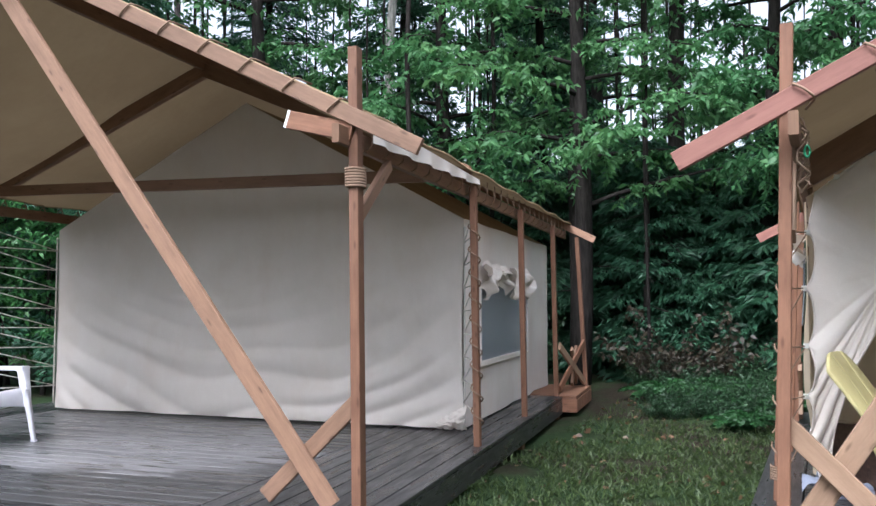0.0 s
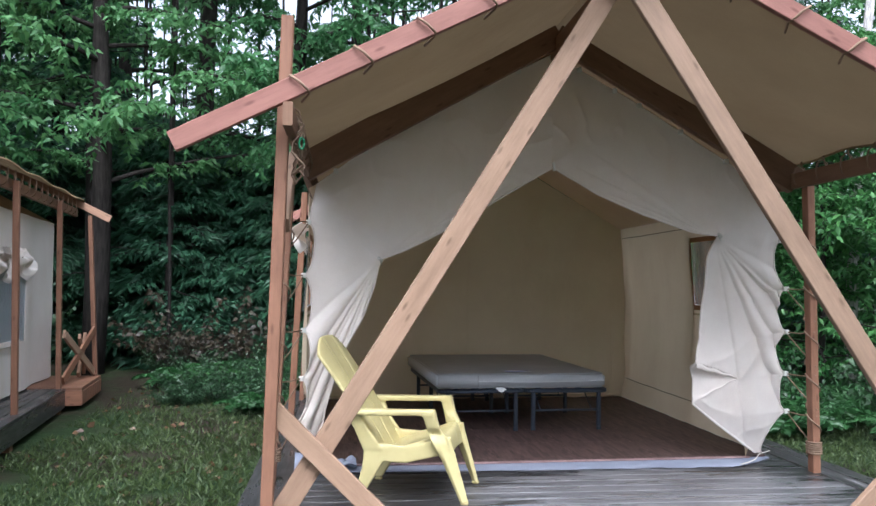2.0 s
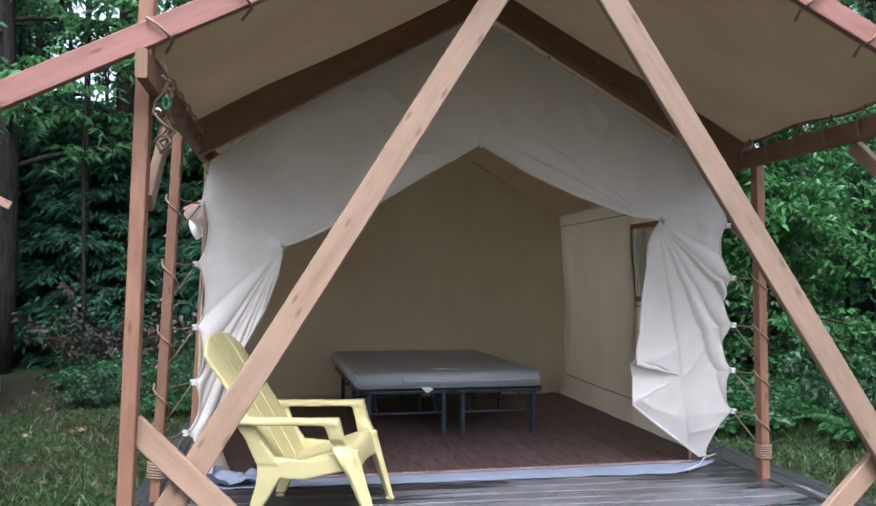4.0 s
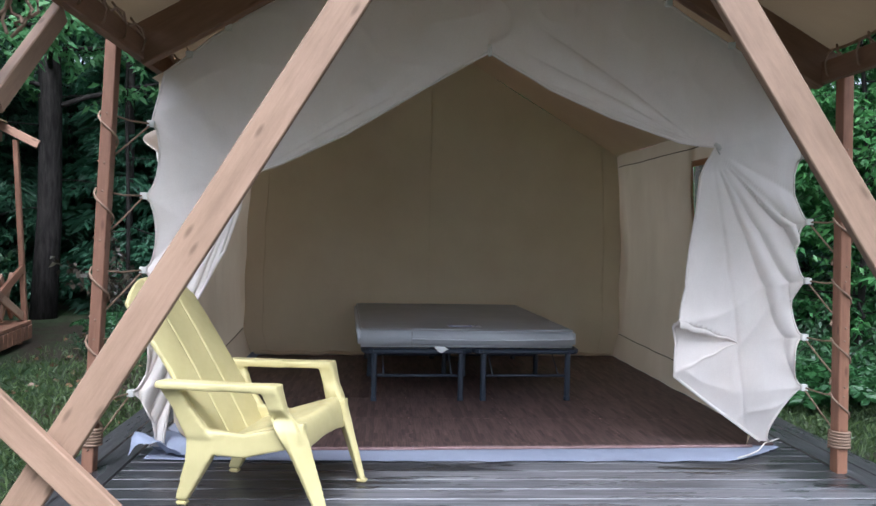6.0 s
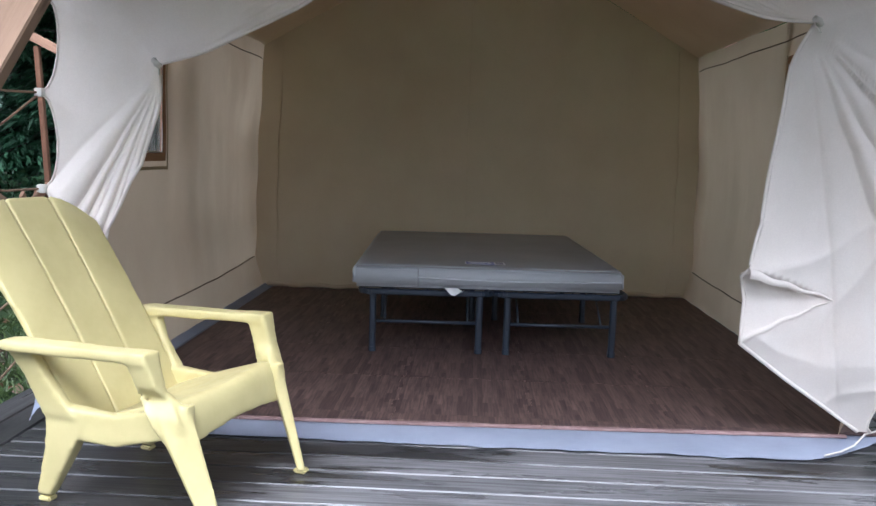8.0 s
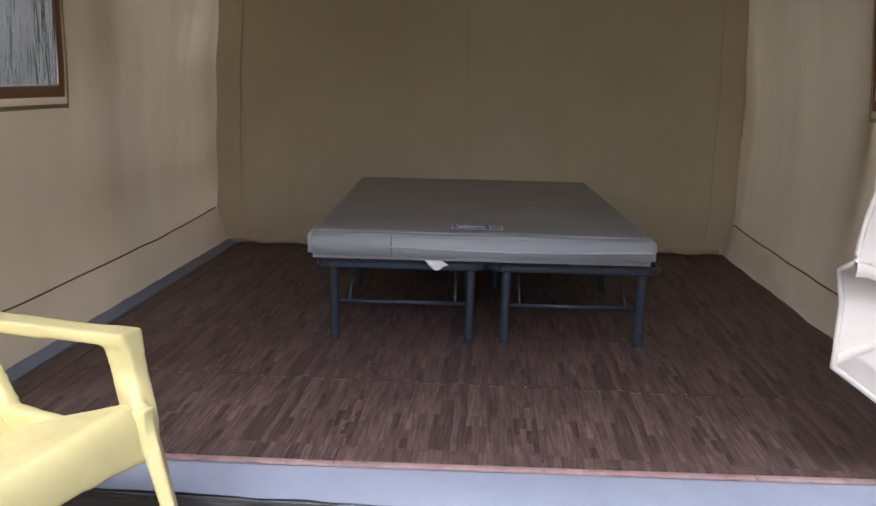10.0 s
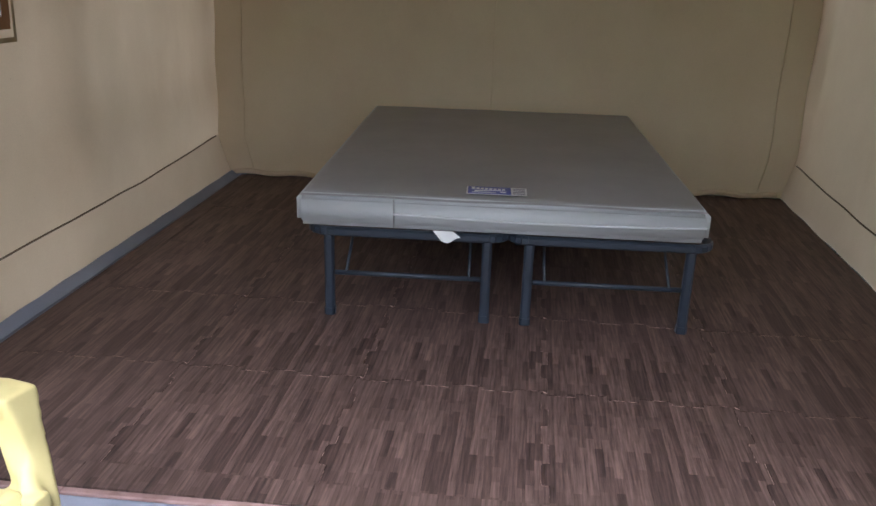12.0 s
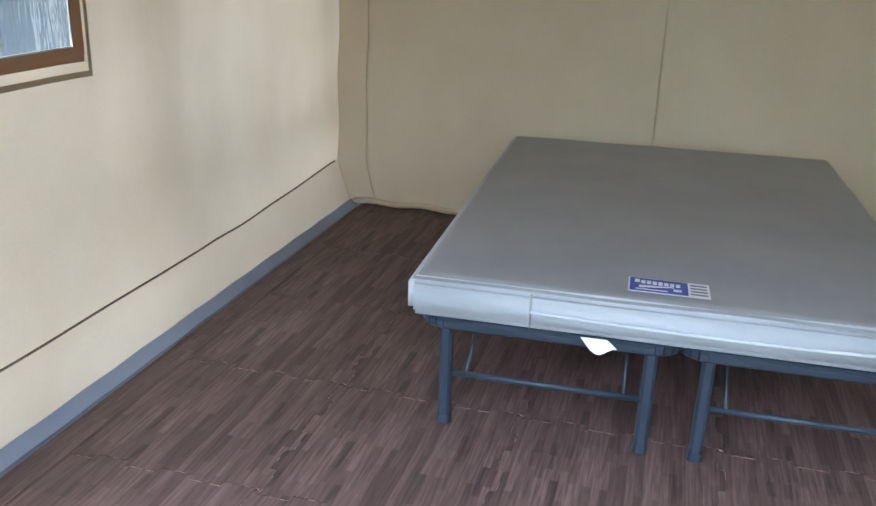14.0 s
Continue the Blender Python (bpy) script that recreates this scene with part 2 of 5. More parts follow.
SOIL = mat("forest_floor", (0.05, 0.045, 0.03), 0.95, 0.1)
_n1, _n2 = noise_tex(SOIL, coords(SOIL), 0.6, 6), noise_tex(SOIL, coords(SOIL), 14, 6)
_c = mix(SOIL, ramp(SOIL, _n2, [(0.3, (0.013, 0.010, 0.007)), (0.7, (0.036, 0.028, 0.019))]), ramp(SOIL, _n2, [(0.3, (0.012, 0.024, 0.010)), (0.7, (0.032, 0.054, 0.021))]), ramp(SOIL, _n1, [(0.42, (0, 0, 0)), (0.56, (1, 1, 1))]))
to(SOIL, _c, "Base Color")
bump(SOIL, _n2, 0.8, 0.04)

# colour lifted towards grey-green to stand in for mist between the trunks
FAR = mat("misty_distant_forest", (0.08, 0.12, 0.09), 1.0, 0.0)
_n = noise_tex(FAR, coords(FAR, (1, 1, 0.45)), 0.8, 8)
to(FAR, ramp(FAR, _n, [(0.35, (0.03, 0.045, 0.035)), (0.62, (0.13, 0.18, 0.14))]), "Base Color")


# ---- mesh helpers ----
def link_mesh(name, me, material, parent=None, label=""):
    me.materials.append(material)
    ob = new(name, me)
    if parent is not None:
        ob.parent = parent
    return tagged(ob, label)


def part(name, bm, material, parent=None, label="", smooth=False):
    me = bpy.data.meshes.new(name)
    bmesh.ops.recalc_face_normals(bm, faces=bm.faces) if not smooth else None
    bm.to_mesh(me)
    bm.free()
    if smooth:
        me.polygons.foreach_set("use_smooth", [True] * len(me.polygons))
    return link_mesh(name, me, material, parent, label)


def thing(name, label, category, m=None, group="", kind=""):
    ob = tagged(new(name), label, category, group, kind)
    if m is not None:
        ob.matrix_world = m
    return ob


def add_beam(bm, p0, p1, w, h, up=(0, 0, 1), bevel=0.004):
    """A sawn board from p0 to p1: w across, h along up; its UVs run with the grain."""
    p0, p1 = Vector(p0), Vector(p1)
    d = p1 - p0
    L = d.length
    d.normalize()
    side = d.cross(Vector(up))
    if side.length < 1e-4:
        side = d.cross(Vector((1, 0, 0)))
    side.normalize()
    u = side.cross(d)
    uvl = bm.loops.layers.uv.verify()
    b = min(bevel, w * 0.3, h * 0.3)
    ring = [(-w / 2 + b, -h / 2), (w / 2 - b, -h / 2), (w / 2, -h / 2 + b), (w / 2, h / 2 - b), (w / 2 - b, h / 2), (-w / 2 + b, h / 2), (-w / 2, h / 2 - b), (-w / 2, -h / 2 + b)]
    rows = [[bm.verts.new(p0 + d * s + side * x + u * z) for x, z in ring] for s in (0, L)]
    off = random.random() * 7
    peri = [0]
    for i in range(8):
        a, c = ring[i], ring[(i + 1) % 8]
        peri.append(peri[-1] + math.hypot(a[0] - c[0], a[1] - c[1]))
    for i in range(8):
        j = (i + 1) % 8
        f = bm.faces.new((rows[0][i], rows[0][j], rows[1][j], rows[1][i]))
        for lp, (s, q) in zip(f.loops, ((0, peri[i]), (0, peri[i + 1]), (L, peri[i + 1]), (L, peri[i]))):
            lp[uvl].uv = (s + off, q + off)
    for r in (rows[0][::-1], rows[1]):
        f = bm.faces.new(r)
        for lp, (x, z) in zip(f.loops, ring):
            lp[uvl].uv = (x * 0.2 + off, z + off)


def beam(name, p0, p1, w, h, material, parent, up=(0, 0, 1), label=""):
    bm = bmesh.new()
    add_beam(bm, p0, p1, w, h, up)
    return part(name, bm, material, parent, label)


def add_tube(bm, pts, r, seg=6, r1=None):
    pts = [Vector(p) for p in pts]
    rows = []
    for i, p in enumerate(pts):
        d = (pts[min(i + 1, len(pts) - 1)] - pts[max(i - 1, 0)]).normalized()
        s = d.cross(Vector((0.13, 0.21, 1)))
        if s.length < 0.05:
            s = d.cross(Vector((1, 0.1, 0)))
        s.normalize()
        u = s.cross(d)
        rr = r if r1 is None else r + (r1 - r) * i / max(1, len(pts) - 1)
        rows.append([bm.verts.new(p + (s * math.cos(2 * math.pi * k / seg) + u * math.sin(2 * math.pi * k / seg)) * rr) for k in range(seg)])
    for a, b in zip(rows, rows[1:]):
        for k in range(seg):
            bm.faces.new((a[k], a[(k + 1) % seg], b[(k + 1) % seg], b[k]))
    bm.faces.new(rows[0][::-1])
    bm.faces.new(rows[-1])


def tube(name, pts, r, material, parent, seg=6, label=""):
    bm = bmesh.new()
    add_tube(bm, pts, r, seg)
    return part(name, bm, material, parent, label, smooth=True)


def add_grid(bm, fn, nu, nv):
    vs = [[bm.verts.new(fn(i / nu, j / nv)) for j in range(nv + 1)] for i in range(nu + 1)]
    for i in range(nu):
        for j in range(nv):
            bm.faces.new((vs[i][j], vs[i + 1][j], vs[i + 1][j + 1], vs[i][j + 1]))


def sheet(name, fn, nu, nv, material, parent, label=""):
    bm = bmesh.new()
    add_grid(bm, fn, nu, nv)
    return part(name, bm, material, parent, label, smooth=True)


def add_box(bm, lo, hi, bevel=0.0):
    r = bmesh.ops.create_cube(bm, size=1)
    c = [(a + b) / 2 for a, b in zip(lo, hi)]
    s = [b - a for a, b in zip(lo, hi)]
    for v in r["verts"]:
        v.co = Vector([v.co[k] * s[k] + c[k] for k in range(3)])
    if bevel:
        es = list({e for v in r["verts"] for e in v.link_edges})
        bmesh.ops.bevel(bm, geom=es, offset=bevel, segments=2, affect='EDGES')


def box(name, lo, hi, material, parent, bevel=0.0, label=""):
    bm = bmesh.new()
    add_box(bm, lo, hi, bevel)
    return part(name, bm, material, parent, label)


def along(pts, s):
    """The point at share s of a polyline, smoothed by arc length."""
    pts = [Vector(p) for p in pts]
    ls = [(b - a).length for a, b in zip(pts, pts[1:])]
    q = s * sum(ls)
    for a, b, L in zip(pts, pts[1:], ls):
        if q <= L or b is pts[-1]:
            return a.lerp(b, min(1, q / L))
        q -= L
    return pts[-1]


def piece(xs, s):
    """Piecewise linear through pairs (s, value tuple)."""
    for (s0, a), (s1, b) in zip(xs, xs[1:]):
        if s <= s1:
            k = (s - s0) / (s1 - s0)
            k = k * k * (3 - 2 * k) * 0.5 + k * 0.5
            return Vector(a).lerp(Vector(b), k)
    return Vector(xs[-1][1])


def rope_wrap(bm, p0, p1, radius, turns, r=0.006, n=10):
    p0, p1 = Vector(p0), Vector(p1)
    d = (p1 - p0).normalized()
    s = d.cross(Vector((0.3, 1, 0.2))).normalized()
    u = s.cross(d)
    N = turns * n
    add_tube(bm, [p0.lerp(p1, i / N) + (s * math.cos(2 * math.pi * i / n) + u * math.sin(2 * math.pi * i / n)) * radius for i in range(N + 1)], r, 5)


# ---- ground ----
def ground_z(x, y):
    z = -0.30 + 0.05 * noise.noise((x * 0.4, y * 0.4, 0.3)) + 0.02 * noise.noise((x * 1.7, y * 1.7, 2))
    return z + 0.012 * max(0, y - 4)


gb = bmesh.new()
add_grid(gb, lambda u, v: Vector((-40 + 80 * u, -30 + 80 * v, ground_z(-40 + 80 * u, -30 + 80 * v))), 160, 160)
for lo, hi in (((-600, -600), (600, -30)), ((-600, 50), (600, 600)), ((-600, -30), (-40, 50)), ((40, -30), (600, 50))):
    gb.faces.new([gb.verts.new((x, y, -0.12)) for x, y in ((lo[0], lo[1]), (hi[0], lo[1]), (hi[0], hi[1]), (lo[0], hi[1]))])
tagged(part("ground", gb, SOIL, smooth=True), "damp forest floor of soil, moss and short grass", "ground", kind="structure")


# ---- decks ----
def deck(name, label, x0, x1, y0, y1, side_l, side_r, m, stuff):
    """Boards across the middle and boards along both sides, on skirts and posts."""
    d = thing(name, label, "deck", m, kind="structure")
    w, t, gap = 0.138, 0.032, 0.007
    top = -0.022

    def board(p0, p1):
        beam("plank", p0, p1, w, t, stuff, d)
    for k in range(side_l):
        x = x0 + w / 2 + k * (w + gap)
        board((x, y0, top - t / 2), (x, y1, top - t / 2))
    for k in range(side_r):
        x = x1 - w / 2 - k * (w + gap)
        board((x, y0, top - t / 2), (x, y1, top - t / 2))
    xi0, xi1 = x0 + side_l * (w + gap), x1 - side_r * (w + gap)
    y = y0 + w / 2
    while y < y1 - w / 2 + 0.01:
        board((xi0 + 0.003, y, top - t / 2 - 0.002), (xi1 - gap, y, top - t / 2 - 0.002))
        y += w + gap
    for a, b in (((x0, y0), (x0, y1)), ((x1, y0), (x1, y1)), ((x0, y0), (x1, y0)), ((x0, y1), (x1, y1))):
        ins = 0.02
        a = (a[0] + (ins if a[0] == x0 else -ins), a[1] + (ins if a[1] == y0 else -ins))
        b = (b[0] + (ins if b[0] == x0 else -ins), b[1] + (ins if b[1] == y0 else -ins))
        beam("skirt_board", (*a, top - t - 0.10), (*b, top - t - 0.10), 0.04, 0.19, stuff, d)
    for x in (x0 + 0.08, x1 - 0.08):
        for yy in np.linspace(y0 + 0.1, y1 - 0.1, 4):
            beam("foot_post", (x, float(yy), -0.7), (x, float(yy), top - t), 0.1, 0.1, WOOD_DARK, d, up=(0, 1, 0))
    return d


# ---- timber frames ----
def timber_frame(name, label, m, half, eave, ridge, y0, back, posts, over, apex_dx, foot_dx, gable, mats, truss, left_set=0.0, lean=(0.0, 0.0)):
    """Posts, rafters, purlins and braces that carry the fly sheet."""
    f = thing(name, label, "tent frame", m)
    post_m, raft_m, diag_m = mats
    slope = (ridge - eave) / half
    for sx in (-1, 1):
        X = sx * half
        set_in = left_set if sx < 0 else 0.0
        yp = y0 - 0.02 + set_in * 0.72
        beam("post", (X * (1.02 + set_in * 0.11), yp, -0.30), (X, yp, eave + 0.42), 0.06, 0.085, post_m, f, up=(0, 1, 0))
        for yy in posts:
            zt = eave - 0.10
            beam("side_post", (X + sx * (0.09 + lean[sx > 0]), yy, -0.025), (X + sx * (0.05 + lean[sx > 0] * (0.15 if sx < 0 else 0.9)), yy, zt), 0.055, 0.075, post_m, f, up=(0, 1, 0))
        e = half + over
        for k, (yy, mm) in enumerate(((y0 - 0.085, raft_m), (truss[0], WOOD_DARK), (back, raft_m))):
            if k == 1:
                beam("rafter", (0, yy, gable[0] + 0.12), (X, yy, gable[0] + 0.12 - gable[1] * half), 0.08, truss[1], mm, f)
            else:
                beam("rafter", (0, yy, ridge), (sx * e, yy, ridge - slope * e), 0.04, 0.10, mm, f)
        beam("purlin", (X - sx * 0.03, y0 - 0.22, eave - 0.13), (X - sx * 0.03, back + 0.15, eave - 0.13), 0.045, 0.11, WOOD_DARK, f)
        beam("knee_brace", (X, yp + 0.04, eave - 0.62), (X, yp + 0.57, eave - 0.2), 0.04, 0.08, diag_m, f)
        # long diagonals of the front and their short crossing braces
        beam("diagonal_brace", (sx * (half + foot_dx + set_in * 0.15), y0 + 0.01 + set_in, 0.02), (apex_dx - sx * 0.05, y0 + 0.03 + sx * 0.022 + set_in, ridge - 0.08), 0.04, 0.115, diag_m, f)
        beam("cross_brace", (sx * (half + set_in * 0.25), y0 + 0.085 + set_in * 0.3, 0.64), (sx * (half - 0.62 + set_in * 0.25), y0 + 0.085 + set_in * 0.3, 0.03), 0.04, 0.10, diag_m, f)
        beam("back_brace", (X * 1.06, back - 0.45, 0.05), (X * 1.06, back - 0.02, 0.55), 0.04, 0.09, diag_m, f)
        beam("back_brace", (X * 1.06, back - 0.02, 0.05), (X * 1.06, back - 0.45, 0.55), 0.035, 0.09, diag_m, f)
    beam("ridge_pole", (0, y0 - 0.10, ridge - 0.10), (0, back + 0.1, ridge - 0.10), 0.045, 0.13, WOOD_DARK, f)
    return f


def fly_sheet(name, label, m, half, eave, ridge, y0, back, over, f_sag=0.05):
    """The roof cloth over ridge and purlins, its hem and its lacing round the front rafters."""
    s = thing(name, label, "tent fly", m)
    slope = (ridge - eave) / half
    for sx in (-1, 1):
        def fn(u, v, sx=sx):
            x = u * (half + over)
            y = y0 + (back - y0) * v
            sag = f_sag * math.sin(math.pi * u) * math.sin(math.pi * min(1, v * 1.0)) + 0.012 * math.sin(v * 40 + u * 3) * u
            return Vector((sx * x, y, ridge + 0.02 - slope * x - sag))
        sheet("roof_panel", fn, 26, 60, FLY, s)
        n = int((half + over) / 0.30)
        for i in range(n):
            x = 0.25 + i * 0.30
            p = Vector((sx * x, y0 - 0.21, ridge - 0.035 - slope * x))
            loop = [p + Vector((sx * 0.05, 0.13, 0.05)), p + Vector((sx * 0.0, 0.05, 0.068)), p + Vector((0, 0.0, 0.06)), p + Vector((sx * -0.045, 0.0, 0.01 + 0.045 * slope)), p + Vector((sx * -0.085, 0.0, -0.048 + 0.085 * slope)), p + Vector((sx * -0.09, 0.06, -0.055 + 0.09 * slope)), p + Vector((sx * -0.05, 0.16, -0.03))]
            tube("lashing", [q + Vector((0, 0.045, 0)) for q in loop], 0.007, ROPE, s, 5)
        for i in range(int((back - y0) / 0.28)):
            y = y0 + 0.1 + i * 0.28
            x, z = sx * (half - 0.03), eave - 0.13
            ring = [Vector((x + 0.045 * math.cos(a) * 1.0, y + 0.02 * a / 6, z + 0.075 * math.sin(a))) for a in np.linspace(0, 2 * math.pi, 9)]
            tube("lashing", ring + [Vector((sx * (half + over * 0.1), y + 0.05, eave - 0.02))], 0.006, ROPE, s, 5)
        hem = bmesh.new()
        e = half + over
        add_tube(hem, [fn(1, j / 60) for j in range(61)], 0.010, 5)
        add_tube(hem, [fn(i / 26, 0) for i in range(27)], 0.010, 5)
        part("hem", hem, FLY, s, smooth=True)
    return s


def wrinkle(p, k=1.0):
    return k * (0.035 * noise.noise(p * 1.5) + 0.014 * noise.noise(Vector((p.x * 3, p.y * 3, p.z * 7))))


# ---- tent with the open front ----
TB = pose(0, 0, 0)
deck("deck", "weathered wet grey timber deck under the canvas tent", -2.08, 2.12, -2.0, 4.3, 2, 2, TB, DECK)
timber_frame("timber_frame", "red-stained timber frame of posts, rafters and braces", TB, 1.78, 2.17, 3.06, -1.78, 3.75, (-0.27, 1.6, 3.55), 0.51, -0.06, 0.03, (2.94, 0.57), (WOOD, WOOD_RED, WOOD_RAW), (-0.12, 0.19), 0.19, (0.065, -0.045))
fly_sheet("tent_fly", "tan canvas fly sheet laced to the timber frame", TB, 1.78, 2.20, 3.10, -1.74, 3.75, 0.06)

tent = thing("canvas_tent", "cream canvas wall tent with its front flaps tied open", "tent")
BL, BR = Vector((-1.73, 3.37, 0)), Vector((1.71, 3.54, 0))
FL, FR = Vector((-1.74, 0.03, 0)), Vector((1.73, 0.0, 0))
WALL, PEAK = 1.93, 2.92


def corner(z, sgn):
    """How far the back corner bellies outward above its tucked-in foot."""
    return sgn * min(1, z / 0.24) * (1 - (z / 1.94) ** 3) * (0.06 + 0.03 * noise.noise(Vector((z * 2.3, sgn * 3.0, 1.0))))



def side_wall(a, b, win, sgn):
    """A side wall with a hole for its window; win: y0, y1, z0, z1."""
    y0, y1, z0, z1 = win

    def pt(y, z):
        k = (y - a.y) / (b.y - a.y)
        p = a.lerp(b, k) + Vector((0, 0, z))
        edge = min(1, max(0, (k) / 0.06)) * min(1, max(0, (1 - k) / 0.04)) * (0.25 + 0.75 * min(1, abs(z - 0.23) / 0.4))
        p.x += sgn * edge * (0.03 * math.sin(math.pi * min(1, z / 1.9)) + 0.004 * math.sin(k * 21 + z * 2.0) + 0.030 * noise.noise(Vector((k * 5, z * 1.6, sgn))) + 0.006 * math.sin(k * 46 + 3 * z) * max(0, 1 - z / 0.7))
        p.x += corner(z, sgn) * max(0, (k - 0.5) / 0.5) ** 1.6
        p.x += sgn * edge * 0.010 * noise.noise(Vector((k * 17, z * 1.1, 8 + sgn)))
        p.x -= sgn * edge * (0.030 if sgn > 0 else 0.012) * max(0, 1 - z / 0.42) * min(1, z / 0.05) * noise.noise(Vector((k * 13 + z * 5, z * 8, 4 + sgn)))
        if k < 0.12 and z < 0.5:
            p.x -= sgn * 0.20 * (1 - z / 0.5) * (1 - k / 0.12)
        return p
    bm = bmesh.new()
    for ya, yb, za, zb in ((a.y, y0, 0, WALL), (y1, b.y, 0, WALL), (y0, y1, 0, z0), (y0, y1, z1, WALL)):
        nu, nv = max(3, int((yb - ya) / 0.04)), max(3, int((zb - za) / 0.05))
        add_grid(bm, lambda u, v: pt(ya + (yb - ya) * u, za + (zb - za) * v), nu, nv)
    bmesh.ops.remove_doubles(bm, verts=bm.verts, dist=0.0005)
    wall = part("side_wall", bm, CANVAS_IN, tent, "tan canvas side wall", smooth=True)
    inn = -sgn * 0.006
    for z in (0.245 if sgn < 0 else 0.215, 1.82):
        tube("seam", [pt(a.y + 0.25 + (b.y - a.y - 0.3) * i / 40, z) + Vector((inn * 0.5, 0, 0.0015 * math.sin(i * 0.7))) for i in range(41)], 0.0042, SEAM, wall, 5)
    fr = bmesh.new()
    for p0, p1 in (((y0 - 0.02, z0), (y1 + 0.02, z0)), ((y0 - 0.02, z1), (y1 + 0.02, z1)), ((y0, z0), (y0, z1)), ((y1, z0), (y1, z1))):
        n = 10
        add_grid(fr, lambda u, v: pt(p0[0] + (p1[0] - p0[0]) * u + (0.045 * (v - 0.5) if p0[0] == p1[0] else 0), p0[1] + (p1[1] - p0[1]) * u + (0.045 * (v - 0.5) if p0[1] == p1[1] else 0)) + Vector((inn * 1.5, 0, 0)), n, 1)
    part("window_frame", fr, TRIM, wall, "brown webbing window border", smooth=True)
    sill = bmesh.new()
    add_grid(sill, lambda u, v: pt(y0 - 0.03 + (y1 - y0 + 0.078) * u, z0 - 0.052 - 0.018 * v) + Vector((inn * 1.3, 0, 0)), 16, 1)
    add_grid(sill, lambda u, v: pt(y1 + 0.034 + 0.014 * v, z0 - 0.07 + (z1 - z0 + 0.1) * u) + Vector((inn * 1.3, 0, 0)), 16, 1)
    part("outer_border", sill, DRAB, wall, "drab stitched band outside the window border", smooth=True)
    tube("pane_edge", [pt(y0 + 0.026, z0 + 0.026) + Vector((inn * 2, 0, 0)), pt(y1 - 0.026, z0 + 0.026) + Vector((inn * 2, 0, 0)), pt(y1 - 0.026, z1 - 0.026) + Vector((inn * 2, 0, 0))], 0.004, LABEL_W, wall, 5, "white stitched edge of the window sheet")
    pn = sheet("window_pane", lambda u, v: pt(y0 + (y1 - y0) * u, z0 + (z1 - z0) * v) + Vector((sgn * (0.012 + 0.008 * math.sin(u * 25)), 0, 0)), 24, 8, PANE, wall, "clear vinyl window sheet")
    pn.visible_shadow = False
    return wall


side_wall(FL + Vector((0, 0.13, 0)), BL, (0.45, 1.29, 1.06, 1.62), -1)
side_wall(FR + Vector((0, 0.16, 0)), BR, (0.75, 1.56, 1.08, 1.70), 1)


def back_pt(u, v):
    k = u
    p = BL.lerp(BR, k)
    top = WALL + (PEAK - WALL) * (1 - abs(2 * k - 1))
    p.z = top * v
    e = math.sin(math.pi * k)
    p.x += corner(min(p.z, 1.93), -1) * max(0, 1 - k / 0.25) + corner(min(p.z, 1.93), 1) * max(0, 1 - (1 - k) / 0.25)
    p.y += 0.05 * noise.noise(Vector((k * 6, v * 2.4, 5))) * e + 0.02 * math.sin(k * 30) * max(0, 0.25 - v) * 4 * 0.4
    return p


bw = sheet("back_wall", back_pt, 60, 24, CANVAS_IN, tent, "tan canvas back wall")
for k in (0.045, 0.475, 0.955):
    tube("seam", [back_pt(k, 0.02 + 0.96 * j / 20) + Vector((0, -0.006, 0)) for j in range(21)], 0.003, CANVAS_IN, bw, 5)
tube("bottom_hem", [back_pt(0.01 + 0.98 * i / 50, 0.0) + Vector((0, -0.03, 0.02 + 0.008 * math.sin(i * 1.3))) for i in range(51)], 0.018, CANVAS_IN, bw, 6)

for sx, a, b in ((-1, FL, BL), (1, FR, BR)):
    def roof_pt(u, v, a=a, b=b, sx=sx):
        p = a.lerp(b, v)
        q = Vector((0, (FL.y + FR.y) / 2 * (1 - v) + (BL.y + BR.y) / 2 * v, PEAK))
        p.z = WALL
        r = p.lerp(q, u)
        r.z -= 0.03 * math.sin(math.pi * u) * math.sin(math.pi * v)
        return r
    sheet("roof_panel", roof_pt, 12, 24, CANVAS_IN, tent)

# front flaps: ruled between the laced outer edge and the tied-back inner edge
OUT_L = [(0, (0, 0, 2.94)), (0.2, (-0.82, 0, 2.52)), (0.38, (-1.42, 0, 2.15)), (0.46, (-1.68, 0.05, 1.96)), (0.54, (-1.735, 0.02, 1.69)), (0.63, (-1.762, 0, 1.32)), (0.71, (-1.758, 0, 0.94)), (0.79, (-1.765, 0, 0.61)), (0.88, (-1.80, -0.03, 0.315)), (1.0, (-1.72, 0.02, 0.03))]
